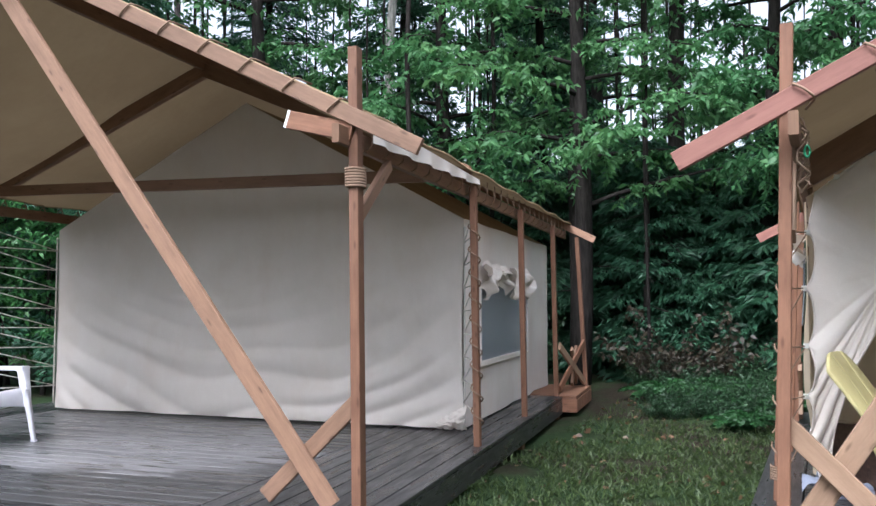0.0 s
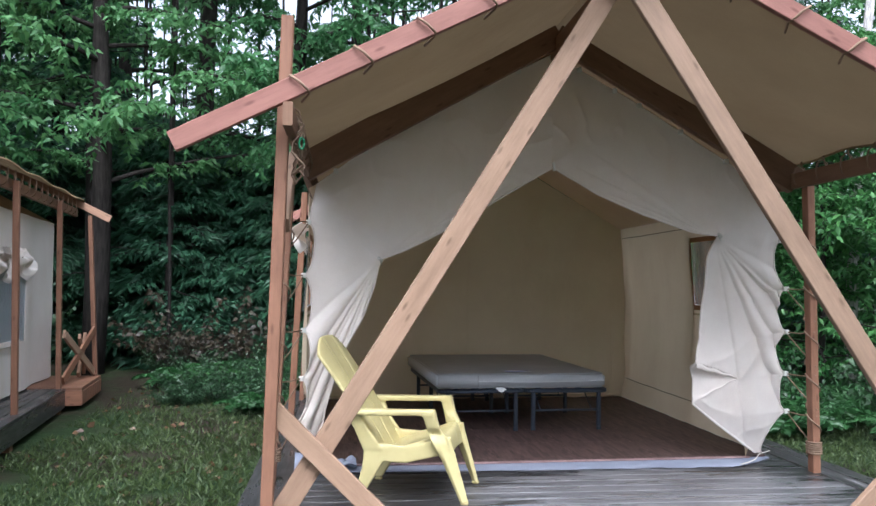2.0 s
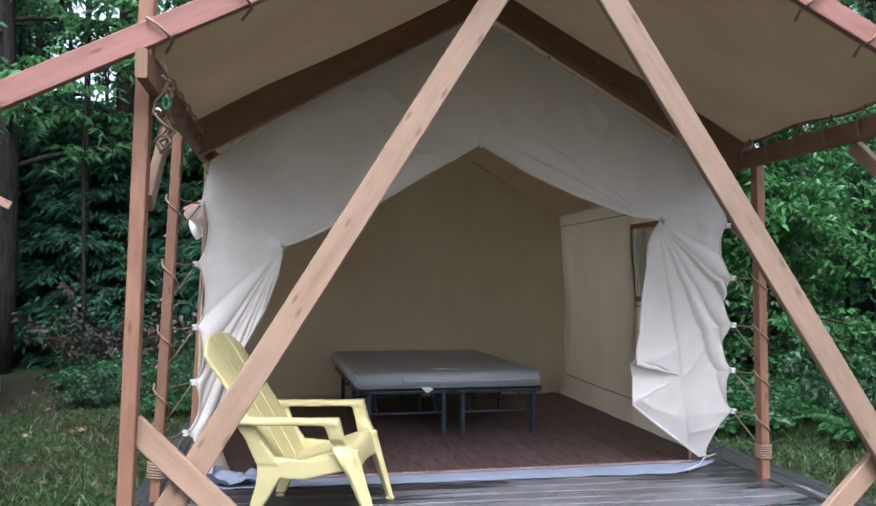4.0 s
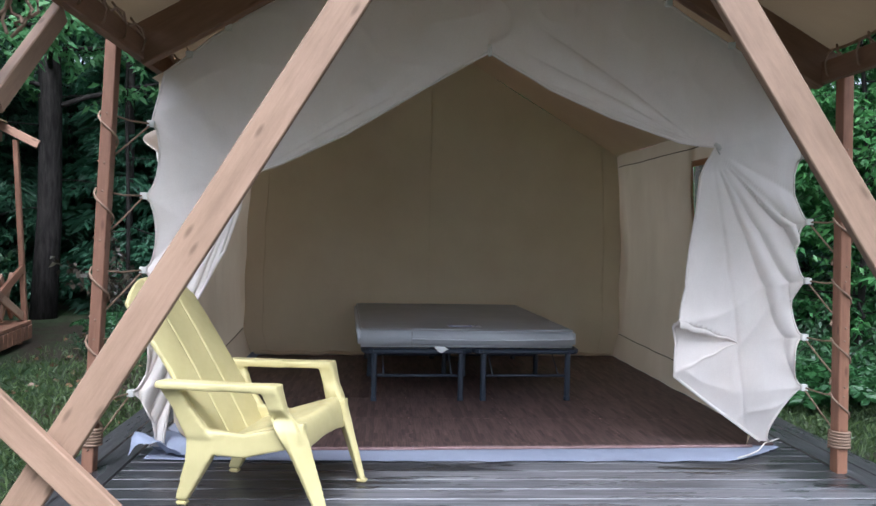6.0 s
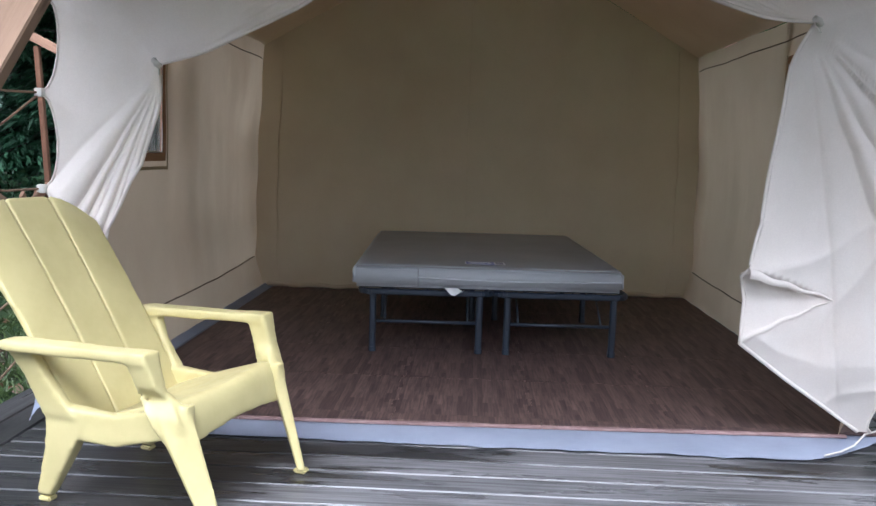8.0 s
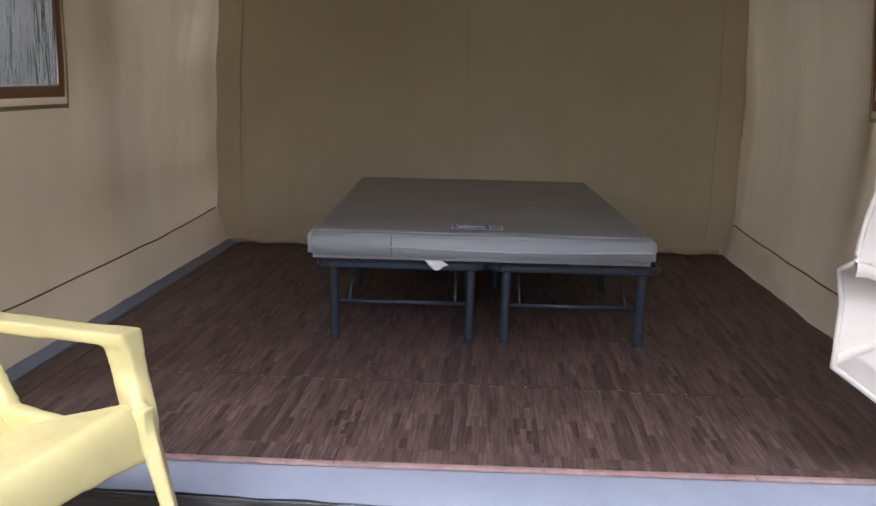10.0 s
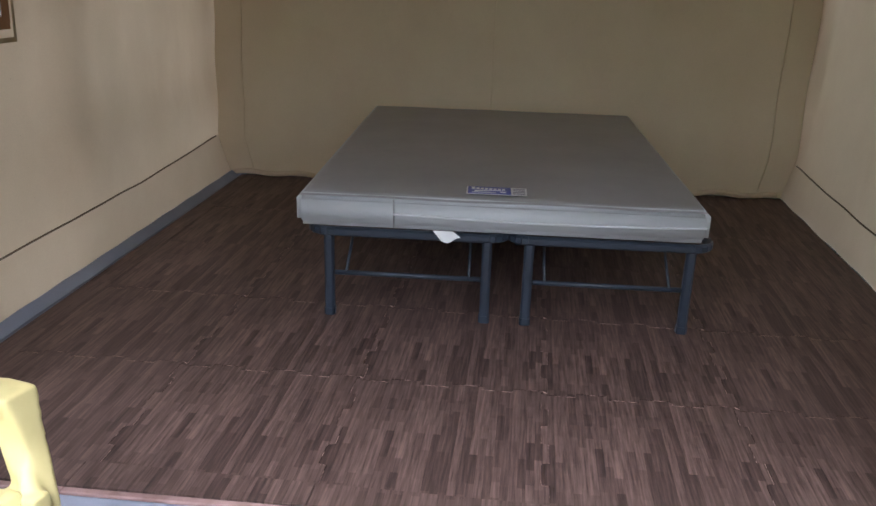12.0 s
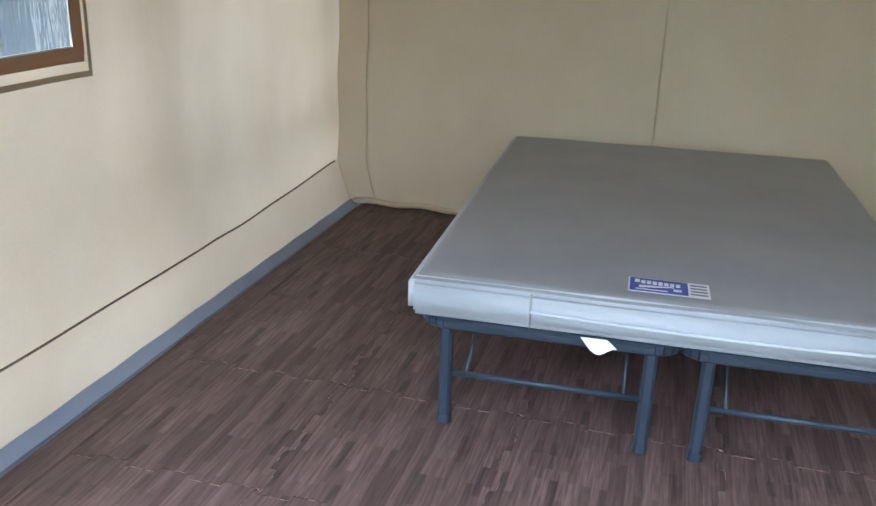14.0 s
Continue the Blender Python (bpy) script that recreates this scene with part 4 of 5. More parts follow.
def garden_chair(material, m, label):
    """Moulded low-slung chair with a raked slatted back and flat arms; x forward, y to its left."""
    c = thing("garden_chair", label, "chair", m, group="plastic garden chairs")

    def back_pt(y, v):
        y *= 1 - 0.12 * (1 - v)
        arch = 0.03 - 0.10 * max(0, (abs(y) - 0.10) / 0.19) ** 1.6
        return Vector((-0.24 - 0.41 * v - 0.05 * v * v + 0.05 * (y / 0.29) ** 2 * (0.4 + 0.6 * v), y, 0.22 + (0.70 + arch) * v))
    for k in range(3):
        bm = bmesh.new()
        thick(bm, lambda u, v: back_pt(-0.29 + (k + 0.01 + 0.98 * u) * 0.58 / 3, v), 0.022, 10, 24)
        moulded("back_slat", bm, material, c, 0.006, 5)
    bm = bmesh.new()
    thick(bm, lambda u, v: back_pt(-0.26 + 0.52 * u, 0.04 + 0.90 * v) + Vector((-0.012, 0, -0.004)), 0.012, 12, 16)
    moulded("back_web", bm, material, c, 0.006, 3)

    def seat(u, v):
        y = (-0.262 + 0.524 * u) * (0.97 + 0.03 * v)
        x = -0.30 + 0.415 * min(1, v / 0.84)
        z = 0.238 + 0.150 * min(1, v / 0.84) ** 0.85 - 0.014 * math.sin(math.pi * u)
        if v > 0.84:
            k = (v - 0.84) / 0.16
            x += 0.035 * math.sin(k * math.pi / 2)
            z -= 0.10 * (1 - math.cos(k * math.pi / 2)) + 0.035 * k * abs(2 * u - 1) ** 2
        return Vector((x, y, z))
    bm = bmesh.new()
    thick(bm, seat, 0.024, 16, 40)
    moulded("seat", bm, material, c, 0.007, 5)

    for sy in (-1, 1):
        bm = bmesh.new()
        # arm, broad and flat, with a rounded rear end
        add_loft(bm, [((-0.475, sy * 0.318, 0.524), (0, 0.030, 0), (0, 0, 0.015)), ((-0.43, sy * 0.320, 0.526), (0, 0.044, 0), (0, 0, 0.018)), ((-0.10, sy * 0.324, 0.532), (0, 0.036, 0), (0, 0, 0.017)), ((0.078, sy * 0.330, 0.538), (0, 0.040, 0), (0, 0, 0.017))])
        # front leg: a narrow post under the arm, then a plate turned across the seat's corner and tapering to the foot
        add_loft(bm, [((0.043, sy * 0.332, 0.545), (0.038, 0, 0), (0, 0.036, 0)), ((0.070, sy * 0.324, 0.45), (0.038, 0, 0), (0, 0.026, 0)), ((0.105, sy * 0.308, 0.36), (0.044, sy * -0.018, 0), (0.010, sy * 0.026, 0)), ((0.150, sy * 0.290, 0.26), (0.024, sy * -0.026, 0), (0.012, sy * 0.012, 0))])
        add_loft(bm, [((0.100, sy * 0.296, 0.425), (0.010, sy * -0.010, 0), (0.008, sy * 0.008, 0)), ((0.122, sy * 0.292, 0.365), (0.036, sy * -0.036, 0), (0.018, sy * 0.014, 0)), ((0.165, sy * 0.288, 0.25), (0.028, sy * -0.036, 0), (0.016, sy * 0.012, 0)), ((0.250, sy * 0.268, 0.012), (0.016, sy * -0.022, 0), (0.011, sy * 0.009, 0))])
        # rear leg
        add_loft(bm, [((-0.270, sy * 0.264, 0.33), (0.085, 0, 0), (0, 0.024, 0)), ((-0.310, sy * 0.260, 0.20), (0.056, 0, 0), (0, 0.026, 0)), ((-0.392, sy * 0.250, 0.02), (0.027, 0, 0), (0, 0.022, 0))])
        # rail along the seat
        add_loft(bm, [((-0.35, sy * 0.264, 0.285), (0, 0.019, 0), (0, 0, 0.055)), ((-0.10, sy * 0.264, 0.275), (0, 0.019, 0), (0, 0, 0.050)), ((0.17, sy * 0.268, 0.345), (0, 0.022, 0), (0, 0, 0.048))])
        # cheek between arm, back and rail
        add_loft(bm, [((-0.425, sy * 0.312, 0.525), (0.048, 0, 0), (0, 0.022, 0)), ((-0.375, sy * 0.292, 0.43), (0.042, 0, 0), (0, 0.020, 0)), ((-0.300, sy * 0.274, 0.30), (0.062, 0, 0), (0, 0.020, 0))])
        moulded("side_frame", bm, material, c, 0.0065, 10)
        for x, y in ((0.247, 0.268), (-0.394, 0.250)):
            bm = bmesh.new()
            add_box(bm, (x - 0.02, sy * y - 0.02, 0.0), (x + 0.028, sy * y + 0.02, 0.018), 0.006)
            part("foot", bm, material, c)
    return c


garden_chair(PLASTIC, pose(-0.930, -0.632, -0.022, 0, 0, -16.0), "yellow moulded plastic garden chair on the deck")
garden_chair(PLASTIC_W, pose(-8.30, -1.13, -0.022, 0, 0, 2) @ Matrix.Scale(1.18, 4), "pale lavender-white plastic garden chair on the deck")


# ---- closed neighbouring tent ----
TA = pose(-7.243, 1.111, 0, 0, 0, 7.0)
deck("deck", "weathered wet grey timber deck with long border boards", -3.0, 2.87, -3.55, 3.15, 5, 8, TA, DECK_A)
frame_a = timber_frame("timber_frame", "brown-stained timber frame of the closed tent", TA, 2.70, 2.33, 3.66, -3.23, 4.45, (-0.78, 1.16, 3.15), 0.44, -0.13, -0.14, (3.38, 0.424), (WOOD, WOOD_OLD, WOOD_OLD), (-0.78, 0.13))
fly_sheet("tent_fly", "tan and white canvas fly sheet over the closed tent", TA, 2.73, 2.36, 3.70, -3.18, 4.45, 0.06, 0.12)
for sx in (1,):
    beam("side_post", (2.99, 4.50, -0.01), (2.87, 4.50, 2.16), 0.055, 0.075, WOOD, frame_a, up=(0, 1, 0))
    beam("back_brace", (2.80, 3.35, 0.05), (2.97, 4.45, 0.62), 0.035, 0.10, WOOD, frame_a)
    beam("back_brace", (2.80, 3.35, 0.62), (2.97, 4.45, 0.05), 0.035, 0.10, WOOD_RAW, frame_a)
plat = thing("platform", "small orange-brown timber platform behind the tent", "platform", TA)
for i in range(9):
    beam("plank", (1.9, 3.24 + 0.155 * i, -0.03), (3.05, 3.24 + 0.155 * i, -0.03), 0.148, 0.035, WOOD, plat)
for i in range(9):
    beam("end_block", (3.04, 3.24 + 0.155 * i, -0.14), (3.06, 3.24 + 0.155 * i, -0.14), 0.128, 0.16, WOOD, plat)
beam("joist", (1.9, 3.18, -0.14), (3.05, 3.18, -0.14), 0.04, 0.18, WOOD, plat)
for x, y in ((2.6, 3.30), (2.92, 4.40)):
    beam("foot_post", (x, y, -0.7), (x, y, -0.06), 0.12, 0.12, WOOD_DARK, plat, up=(0, 1, 0))

ta = thing("canvas_tent", "cream canvas wall tent with closed front and a mesh side window", "tent", TA)
HW, WH, PK, DP = 2.44, 2.03, 3.35, 4.40


def a_front(u, v):
    x = -HW + 2 * HW * u
    top = WH + (PK - WH) * (1 - abs(2 * u - 1))
    z = top * v
    e = min(1, (1 - abs(2 * u - 1)) * 8)
    sagline = z - 0.62 * (abs(2 * u - 1) ** 2.2)
    y = -(0.018 * math.sin(sagline * 11 + 0.8 * math.sin(u * 5)) + 0.050 * abs(math.sin(sagline * 11 + 2.6 * math.sin(u * 3.4) + 2.6 * noise.noise(Vector((x * 0.8, z, 2)))))) * e * max(0, 1.0 - z / 1.7) - 0.02 * noise.noise(Vector((x * 1.2, z * 4, 9))) * e
    xx = x - 0.05 * math.sin(math.pi * min(1, z / WH)) * (1 if x > 0 else -1) * max(0, abs(2 * u - 1) - 0.9) * 10 * 0.4
    return Vector((xx, y, z))


sheet("front_wall", a_front, 120, 110, CANVAS, ta, "cream canvas front wall with sagging folds")


def a_side(y, z):
    return Vector((HW + 0.015 * math.sin(y * 5) + 0.02 * noise.noise(Vector((y * 1.5, z * 2, 4))), y, z))


sb = bmesh.new()
W0, W1, WZ0, WZ1 = 0.44, 2.75, 0.58, 1.42
for ya, yb, za, zb in ((0, W0, 0, WH), (W1, DP, 0, WH), (W0, W1, 0, WZ0), (W0, W1, WZ1, WH)):
    add_grid(sb, lambda u, v: a_side(ya + (yb - ya) * u, za + (zb - za) * v), 12, 12)
bmesh.ops.remove_doubles(sb, verts=sb.verts, dist=0.0005)
aw = part("side_wall", sb, CANVAS, ta, "cream canvas side wall", smooth=True)
pn = sheet("window_pane", lambda u, v: a_side(W0 + (W1 - W0) * u, WZ0 + (WZ1 - WZ0) * v) + Vector((0.01 + 0.02 * math.sin(u * 8), 0, 0)), 24, 6, PANE, aw, "clear vinyl window sheet")
fr = bmesh.new()
for p0, p1 in (((W0, WZ0), (W1, WZ0)), ((W0, WZ1), (W1, WZ1)), ((W0, WZ0), (W0, WZ1)), ((W1, WZ0), (W1, WZ1))):
    add_beam(fr, a_side(*p0) + Vector((0.01, 0, 0)), a_side(*p1) + Vector((0.01, 0, 0)), 0.012, 0.06)
part("window_frame", fr, CANVAS, aw)
for k in range(2):
    y0 = W0 + 0.02 + 1.25 * k
    sheet("rolled_window_cover", lambda u, v: a_side(y0 + 1.0 * u, 1.62 - (0.26 + 0.12 * math.sin(u * 7 + k)) * v + 0.05 * noise.noise(Vector((u * 9, v * 5, k)))) + Vector((0.05 + 0.09 * math.sin(math.pi * v) + 0.06 * noise.noise(Vector((u * 8, v * 4, 3 + k))) + 0.03 * math.sin(u * 22 + v * 6 + k), 0, 0)), 44, 18, CANVAS, aw, "bunched-up cream window cover")
sheet("side_wall", lambda u, v: Vector((-HW, DP * u, WH * v)), 10, 6, CANVAS, ta)
sheet("back_wall", lambda u, v: Vector((-HW + 2 * HW * u, DP, (WH + (PK - WH) * (1 - abs(2 * u - 1))) * v)), 20, 8, CANVAS, ta)
for sx in (-1, 1):
    sheet("roof_panel", lambda u, v: Vector((sx * HW * (1 - u), DP * v, WH + (PK - WH) * u)), 8, 12, FLY, ta)
tagged(beam("tie_beam", TA @ Vector((-2.73, -0.83, 2.385)), TA @ Vector((2.75, -0.83, 2.335)), 0.045, 0.11, WOOD_DARK, None), "dark timber tie beam across the front of the tent", "beam")
for sx in (-1, 1):
    for i in range(8):
        z = 0.25 + 0.22 * i
        p, q = Vector((sx * HW, 0, z)), Vector((sx * 2.74, -0.74, z + 0.02))
        tube("cord", [p, q], 0.006, CORD, ta, 5)
        tube("cord", [p, q + Vector((0, 0, 0.2))], 0.006, CORD, ta, 5)
    tube("edge_rope", [(sx * (HW + 0.01), -0.015, 0.05 + 1.9 * i / 12 + 0.0) for i in range(13)], 0.010, CORD, ta, 5)
wrap = bmesh.new()
rope_wrap(wrap, (2.79, -0.78, 0.1), (2.755, -0.78, 1.9), 0.052, 9, 0.007)
part("cord_spiral", wrap, ROPE, ta, "brown cord wound round the side post", smooth=True)
sheet("bunched_foot", lambda u, v: Vector((HW - 0.26 + 0.30 * u, -0.015 - 0.10 * math.sin(math.pi * v) * (0.5 + 0.5 * u) - 0.03 * noise.noise(Vector((u * 9, v * 7, 6))), 0.24 * (1 - v) * (0.35 + 0.65 * u) + 0.025 * noise.noise(Vector((u * 8, v * 5, 2))) * v - 0.012)), 30, 20, CANVAS, ta, "loose canvas bunched at the corner's foot")
# hanging edge of the fly over the eave pole
sheet("valance", lambda u, v: Vector((2.79 + 0.02 * math.sin(u * 34) * v, -3.17 + 2.45 * u, 2.33 - (0.15 - 0.10 * u) * v - 0.03 * u)), 60, 5, CANVAS, ta, "pale hanging edge of the fly sheet")
stub = beam("stub_beam", (2.29, -3.29, 2.33), (2.71, -3.29, 2.23), 0.05, 0.11, WOOD, ta, label="short beam end with white paint")
beam("painted_end", (2.275, -3.29, 2.334), (2.292, -3.29, 2.329), 0.051, 0.112, LABEL_W, stub)
wrap = bmesh.new()
rope_wrap(wrap, (2.715, -3.25, 1.90), (2.71, -3.25, 2.02), 0.058, 7, 0.010)
part("rope_binding", wrap, ROPE, ta, "rope bound round the post", smooth=True)


# ---- trees and undergrowth ----
rng = np.random.default_rng(7)


def leaf_mesh(name, pos, dirs, size, width, droop=0.3):
    """Many separate leaves, each a folded diamond of two halves."""
    n = len(pos)
    d = dirs / np.linalg.norm(dirs, axis=1, keepdims=True)
    r = rng.normal(size=(n, 3))
    s = np.cross(d, r)
    s /= np.linalg.norm(s, axis=1, keepdims=True)
    up = np.cross(s, d)
    L = size * rng.uniform(0.7, 1.3, (n, 1))
    W = L * width
    a, c = pos, pos + d * L - np.array([0, 0, 1]) * L * droop
    mid = pos + d * L * 0.45
    b, e = mid + s * W + up * W * 0.25, mid - s * W + up * W * 0.25
    verts = np.stack([a, b, c, e], 1).reshape(-1, 3)
    i = np.arange(n) * 4
    faces = np.concatenate([np.stack([i, i + 1, i + 2], 1), np.stack([i, i + 2, i + 3], 1)])
    me = bpy.data.meshes.new(name)
    me.vertices.add(len(verts))
    me.vertices.foreach_set("co", verts.ravel())
    me.loops.add(len(faces) * 3)
    me.loops.foreach_set("vertex_index", faces.ravel().astype(np.int32))
    me.polygons.add(len(faces))
    me.polygons.foreach_set("loop_start", np.arange(len(faces), dtype=np.int32) * 3)
    me.update()
    me.validate()
    return me


def limb_points(p0, d, L, n, droop, wob):
    pts = [Vector(p0)]
    d = Vector(d).normalized()
    for i in range(n):
        d = (d + Vector((rng.normal() * wob, rng.normal() * wob, -droop + rng.normal() * wob * 0.5))).normalized()
        pts.append(pts[-1] + d * (L / n))
    return pts


def broadleaf(name, label, h, r0, first, spread, limbs, per, material, leaf, bark, lean=0.0):
    t = thing(name, label, "tree")
    bm = bmesh.new()
    trunk = [Vector((lean * k * k * h / 36 + 0.10 * math.sin(k * 0.9), 0.08 * math.sin(k * 1.3), -0.4 + (h + 0.4) * k / 6)) for k in range(7)]
    add_tube(bm, trunk, r0, 10, r0 * 0.25)
    P, D = [], []
    for i in range(limbs):
        z = first + (h - first) * (i + 0.5) / limbs
        a = i * 2.4 + rng.uniform(-0.4, 0.4)
        reach = spread * (1.0 - 0.55 * (z / h)) * rng.uniform(0.7, 1.15)
        base = along(trunk, min(0.98, (z + 0.4) / (h + 0.4)))
        pts = limb_points(base, (math.cos(a), math.sin(a), rng.uniform(0.1, 0.6)), reach, 7, 0.06, 0.12)
        add_tube(bm, pts, r0 * 0.22, 5, 0.012)
        for j in range(per):
            k = rng.uniform(0.25, 1.0)
            q = along(pts, k)
            tw = limb_points(q, (rng.normal(), rng.normal(), rng.uniform(-0.3, 0.35)), rng.uniform(0.5, 1.1), 5, 0.10, 0.12)
            add_tube(bm, tw, 0.006, 3, 0.003)
            for s in np.linspace(0.1, 1, 14):
                c = along(tw, float(s))
                for sgn in (-1, 1):
                    P.append((c.x + rng.normal() * 0.03, c.y + rng.normal() * 0.03, c.z + rng.normal() * 0.02))
                    D.append((rng.normal(), rng.normal(), rng.uniform(-0.8, 0.15)))
    part("trunk", bm, bark, t, smooth=True)
    link_mesh("crown", leaf_mesh("crown", np.array(P), np.array(D), leaf, 0.23), material, t)
    return t


def conifer(name, label, h, r0, first, spread, whorls, material):
    t = thing(name, label, "tree")
    bm = bmesh.new()
    trunk = [Vector((0.05 * math.sin(k), 0.05 * math.sin(k * 1.7), -0.4 + (h + 0.4) * k / 6)) for k in range(7)]
    add_tube(bm, trunk, r0, 9, r0 * 0.15)
    P, D = [], []
    for i in range(whorls):
        z = first + (h - first) * i / whorls
        for j in range(5):
            a = 2 * math.pi * j / 5 + i * 0.7 + rng.uniform(-0.3, 0.3)
            reach = spread * (1 - 0.8 * (z - first) / (h - first)) * rng.uniform(0.6, 1.1)
            base = along(trunk, min(0.98, max(0.06, (z + rng.uniform(-0.5, 0.5) * (h - first) / whorls + 0.4) / (h + 0.4))))
            pts = limb_points(base, (math.cos(a), math.sin(a), rng.uniform(-0.15, 0.3)), reach, 6, 0.10, 0.06)
            add_tube(bm, pts, 0.022, 4, 0.006)
            side = Vector((-math.sin(a), math.cos(a), 0))
            for s in np.linspace(0.12, 1, int(14 * reach) + 6):
                c = along(pts, float(s))
                ln = 0.40 * reach * (1.05 - s) + 0.12
                for sg in (-1, 1):
                    for q in np.linspace(0, 1, 6):
                        o = c + side * sg * ln * float(q) + Vector((math.cos(a), math.sin(a), -0.25)) * ln * 0.5 * float(q)
                        P.append((o.x + rng.normal() * 0.02, o.y + rng.normal() * 0.02, o.z + rng.normal() * 0.03))
                        dv = side * sg + Vector((math.cos(a), math.sin(a), -0.3)) * 0.8
                        D.append((dv.x + rng.normal() * 0.4, dv.y + rng.normal() * 0.4, dv.z + rng.normal() * 0.3))
    part("trunk", bm, BARK, t, smooth=True)
    link_mesh("crown", leaf_mesh("crown", np.array(P), np.array(D), 0.13, 0.16), material, t)
    return t


def plant(ob, spots):
    for k, (x, y, rz, s) in enumerate(spots):
        m = pose(x, y, ground_z(x, y), 0, 0, rz) @ Matrix.Diagonal((s, s, s, 1))
        if k == 0:
            ob.matrix_world = m
            base = ob
        else:
            c = copy_thing(base, pose(x, y, ground_z(x, y), 0, 0, rz))
            c.scale = (s, s, s)


maple = broadleaf("maple_tree", "tall broad-leaved tree with hanging green sprays round the clearing", 11, 0.20, 3.0, 4.2, 28, 20, LEAF, 0.14, BARK)
# maples at negative y: unseen behind the camera, added to block low sky light
plant(maple, [(-5.6, 8.4, 10, 1.0), (-2.4, 9.6, 130, 1.0), (0.6, 8.8, 220, 0.95), (-8.5, 9.0, 300, 1.05), (-12, 7.5, 40, 1.1), (4.5, 10, 80, 1.0), (9.5, 8, 170, 0.95), (-1.2, 14, 260, 1.2), (-6.8, 14.5, 20, 1.2), (6.5, 15, 115, 1.15), (-15, -15, 25, 1.15), (-9.5, -18.5, 75, 1.2), (-4, -17, 160, 1.15), (1, -19, 210, 1.25), (6, -17.5, 320, 1.15), (11.5, -16, 100, 1.2), (16, -9, 45, 1.15), (-20, -7, 275, 1.2), (12.5, 3.5, 200, 0.9), (-16, 3, 140, 1.0), (-15.5, 6.5, 60, 1.1)])
sapling = broadleaf("young_maple_tree", "young bright-green broad-leaved tree", 5.0, 0.05, 0.5, 2.0, 22, 22, LEAF_B, 0.105, BARK)
plant(sapling, [(4.95, 4.85, 0, 1.0), (6.0, 6.3, 90, 1.1), (7.8, 4.3, 200, 1.0), (5.2, 8.6, 300, 1.15), (9.2, 6.3, 40, 1.1), (-1.2, 11.0, 150, 0.7), (3.6, 7.4, 250, 0.9), (10.8, 1.8, 10, 0.9), (-12.9, 3.3, 70, 1.0), (-15.0, 4.4, 190, 1.2)])
spruce = conifer("hemlock_tree", "dark hemlock with drooping feathery boughs", 12, 0.16, 1.4, 2.6, 24, NEEDLE)
plant(spruce, [(-7.2, 11.2, 60, 1.1), (1.8, 12.2, 150, 1.05), (-10.5, 11, 220, 1.1), (-14, 10.5, 310, 1.1), (8.0, 12, 20, 1.1), (-12.5, 4.2, 100, 0.8), (11.5, 9.5, 200, 1.1), (4.5, 17.5, 99, 1.3), (-9.5, 18, 10, 1.3), (14, 14, 50, 1.3), (-14.4, 3.6, 75, 0.9), (-17.6, 5.6, 15, 1.1)])
understory = conifer("young_hemlock_tree", "young feathery hemlock in the shade of the wood", 3.4, 0.035, 0.2, 1.15, 10, NEEDLE)
us = []
for i in range(38):
    a = rng.uniform(-0.62, 0.75)
    d = rng.uniform(15.5, 26)
    us.append((float(-1 + d * math.sin(a)), float(-5 + d * math.cos(a)), float(rng.uniform(0, 360)), float(rng.uniform(0.7, 1.25))))
for i in range(30):
    us.append((float(rng.uniform(-7.5, -1.3)), float(rng.uniform(9.0, 15.5)), float(rng.uniform(0, 360)), float(rng.uniform(0.8, 1.6))))
plant(understory, us)
bare = thing("forest_trunk", "tall dark straight tree trunk", "tree", group="dark trunks")
tb = bmesh.new()
add_tube(tb, [(0, 0, -0.5), (0.05, 0.02, 2), (0.0, 0.06, 5), (0.1, 0.0, 9), (0.1, 0.1, 14)], 0.20, 10, 0.12)
part("trunk", tb, BARK, bare, smooth=True)
for i in range(14):
    a, z = i * 2.4, 1.5 + i * 0.55
    tb = bmesh.new()
    add_tube(tb, limb_points((0.05, 0.03, z), (math.cos(a), math.sin(a), 0.15 * (i % 3) - 0.1), float(rng.uniform(0.8, 2.4)), 4, 0.08, 0.15), 0.018, 4, 0.004)
    part("dead_branch", tb, BARK, bare, smooth=True)
slender = thing("slender_trunk", "thin straight dark tree trunk in the wood", "tree", group="thin trunks")
tb = bmesh.new()
add_tube(tb, [(0, 0, -0.5), (0.04, 0.02, 2), (-0.03, 0.05, 4.5), (0.07, 0.0, 8), (0.05, 0.1, 13)], 0.045, 7, 0.022)
part("trunk", tb, BARK, slender, smooth=True)
for i in range(6):
    tb = bmesh.new()
    add_tube(tb, limb_points((0.02, 0.03, 1.0 + 0.75 * i), (math.cos(i * 2.1), math.sin(i * 2.1), 0.1 * (i % 4) - 0.2), float(rng.uniform(0.5, 1.5)), 4, 0.08, 0.15), 0.010, 4, 0.003)
    part("dead_branch", tb, BARK, slender, smooth=True)


def clear_of_tents(x, y):
    return not (-11.5 < x < -3.3 and y < 6.8) and not (-2.7 < x < 2.7 and y < 5)


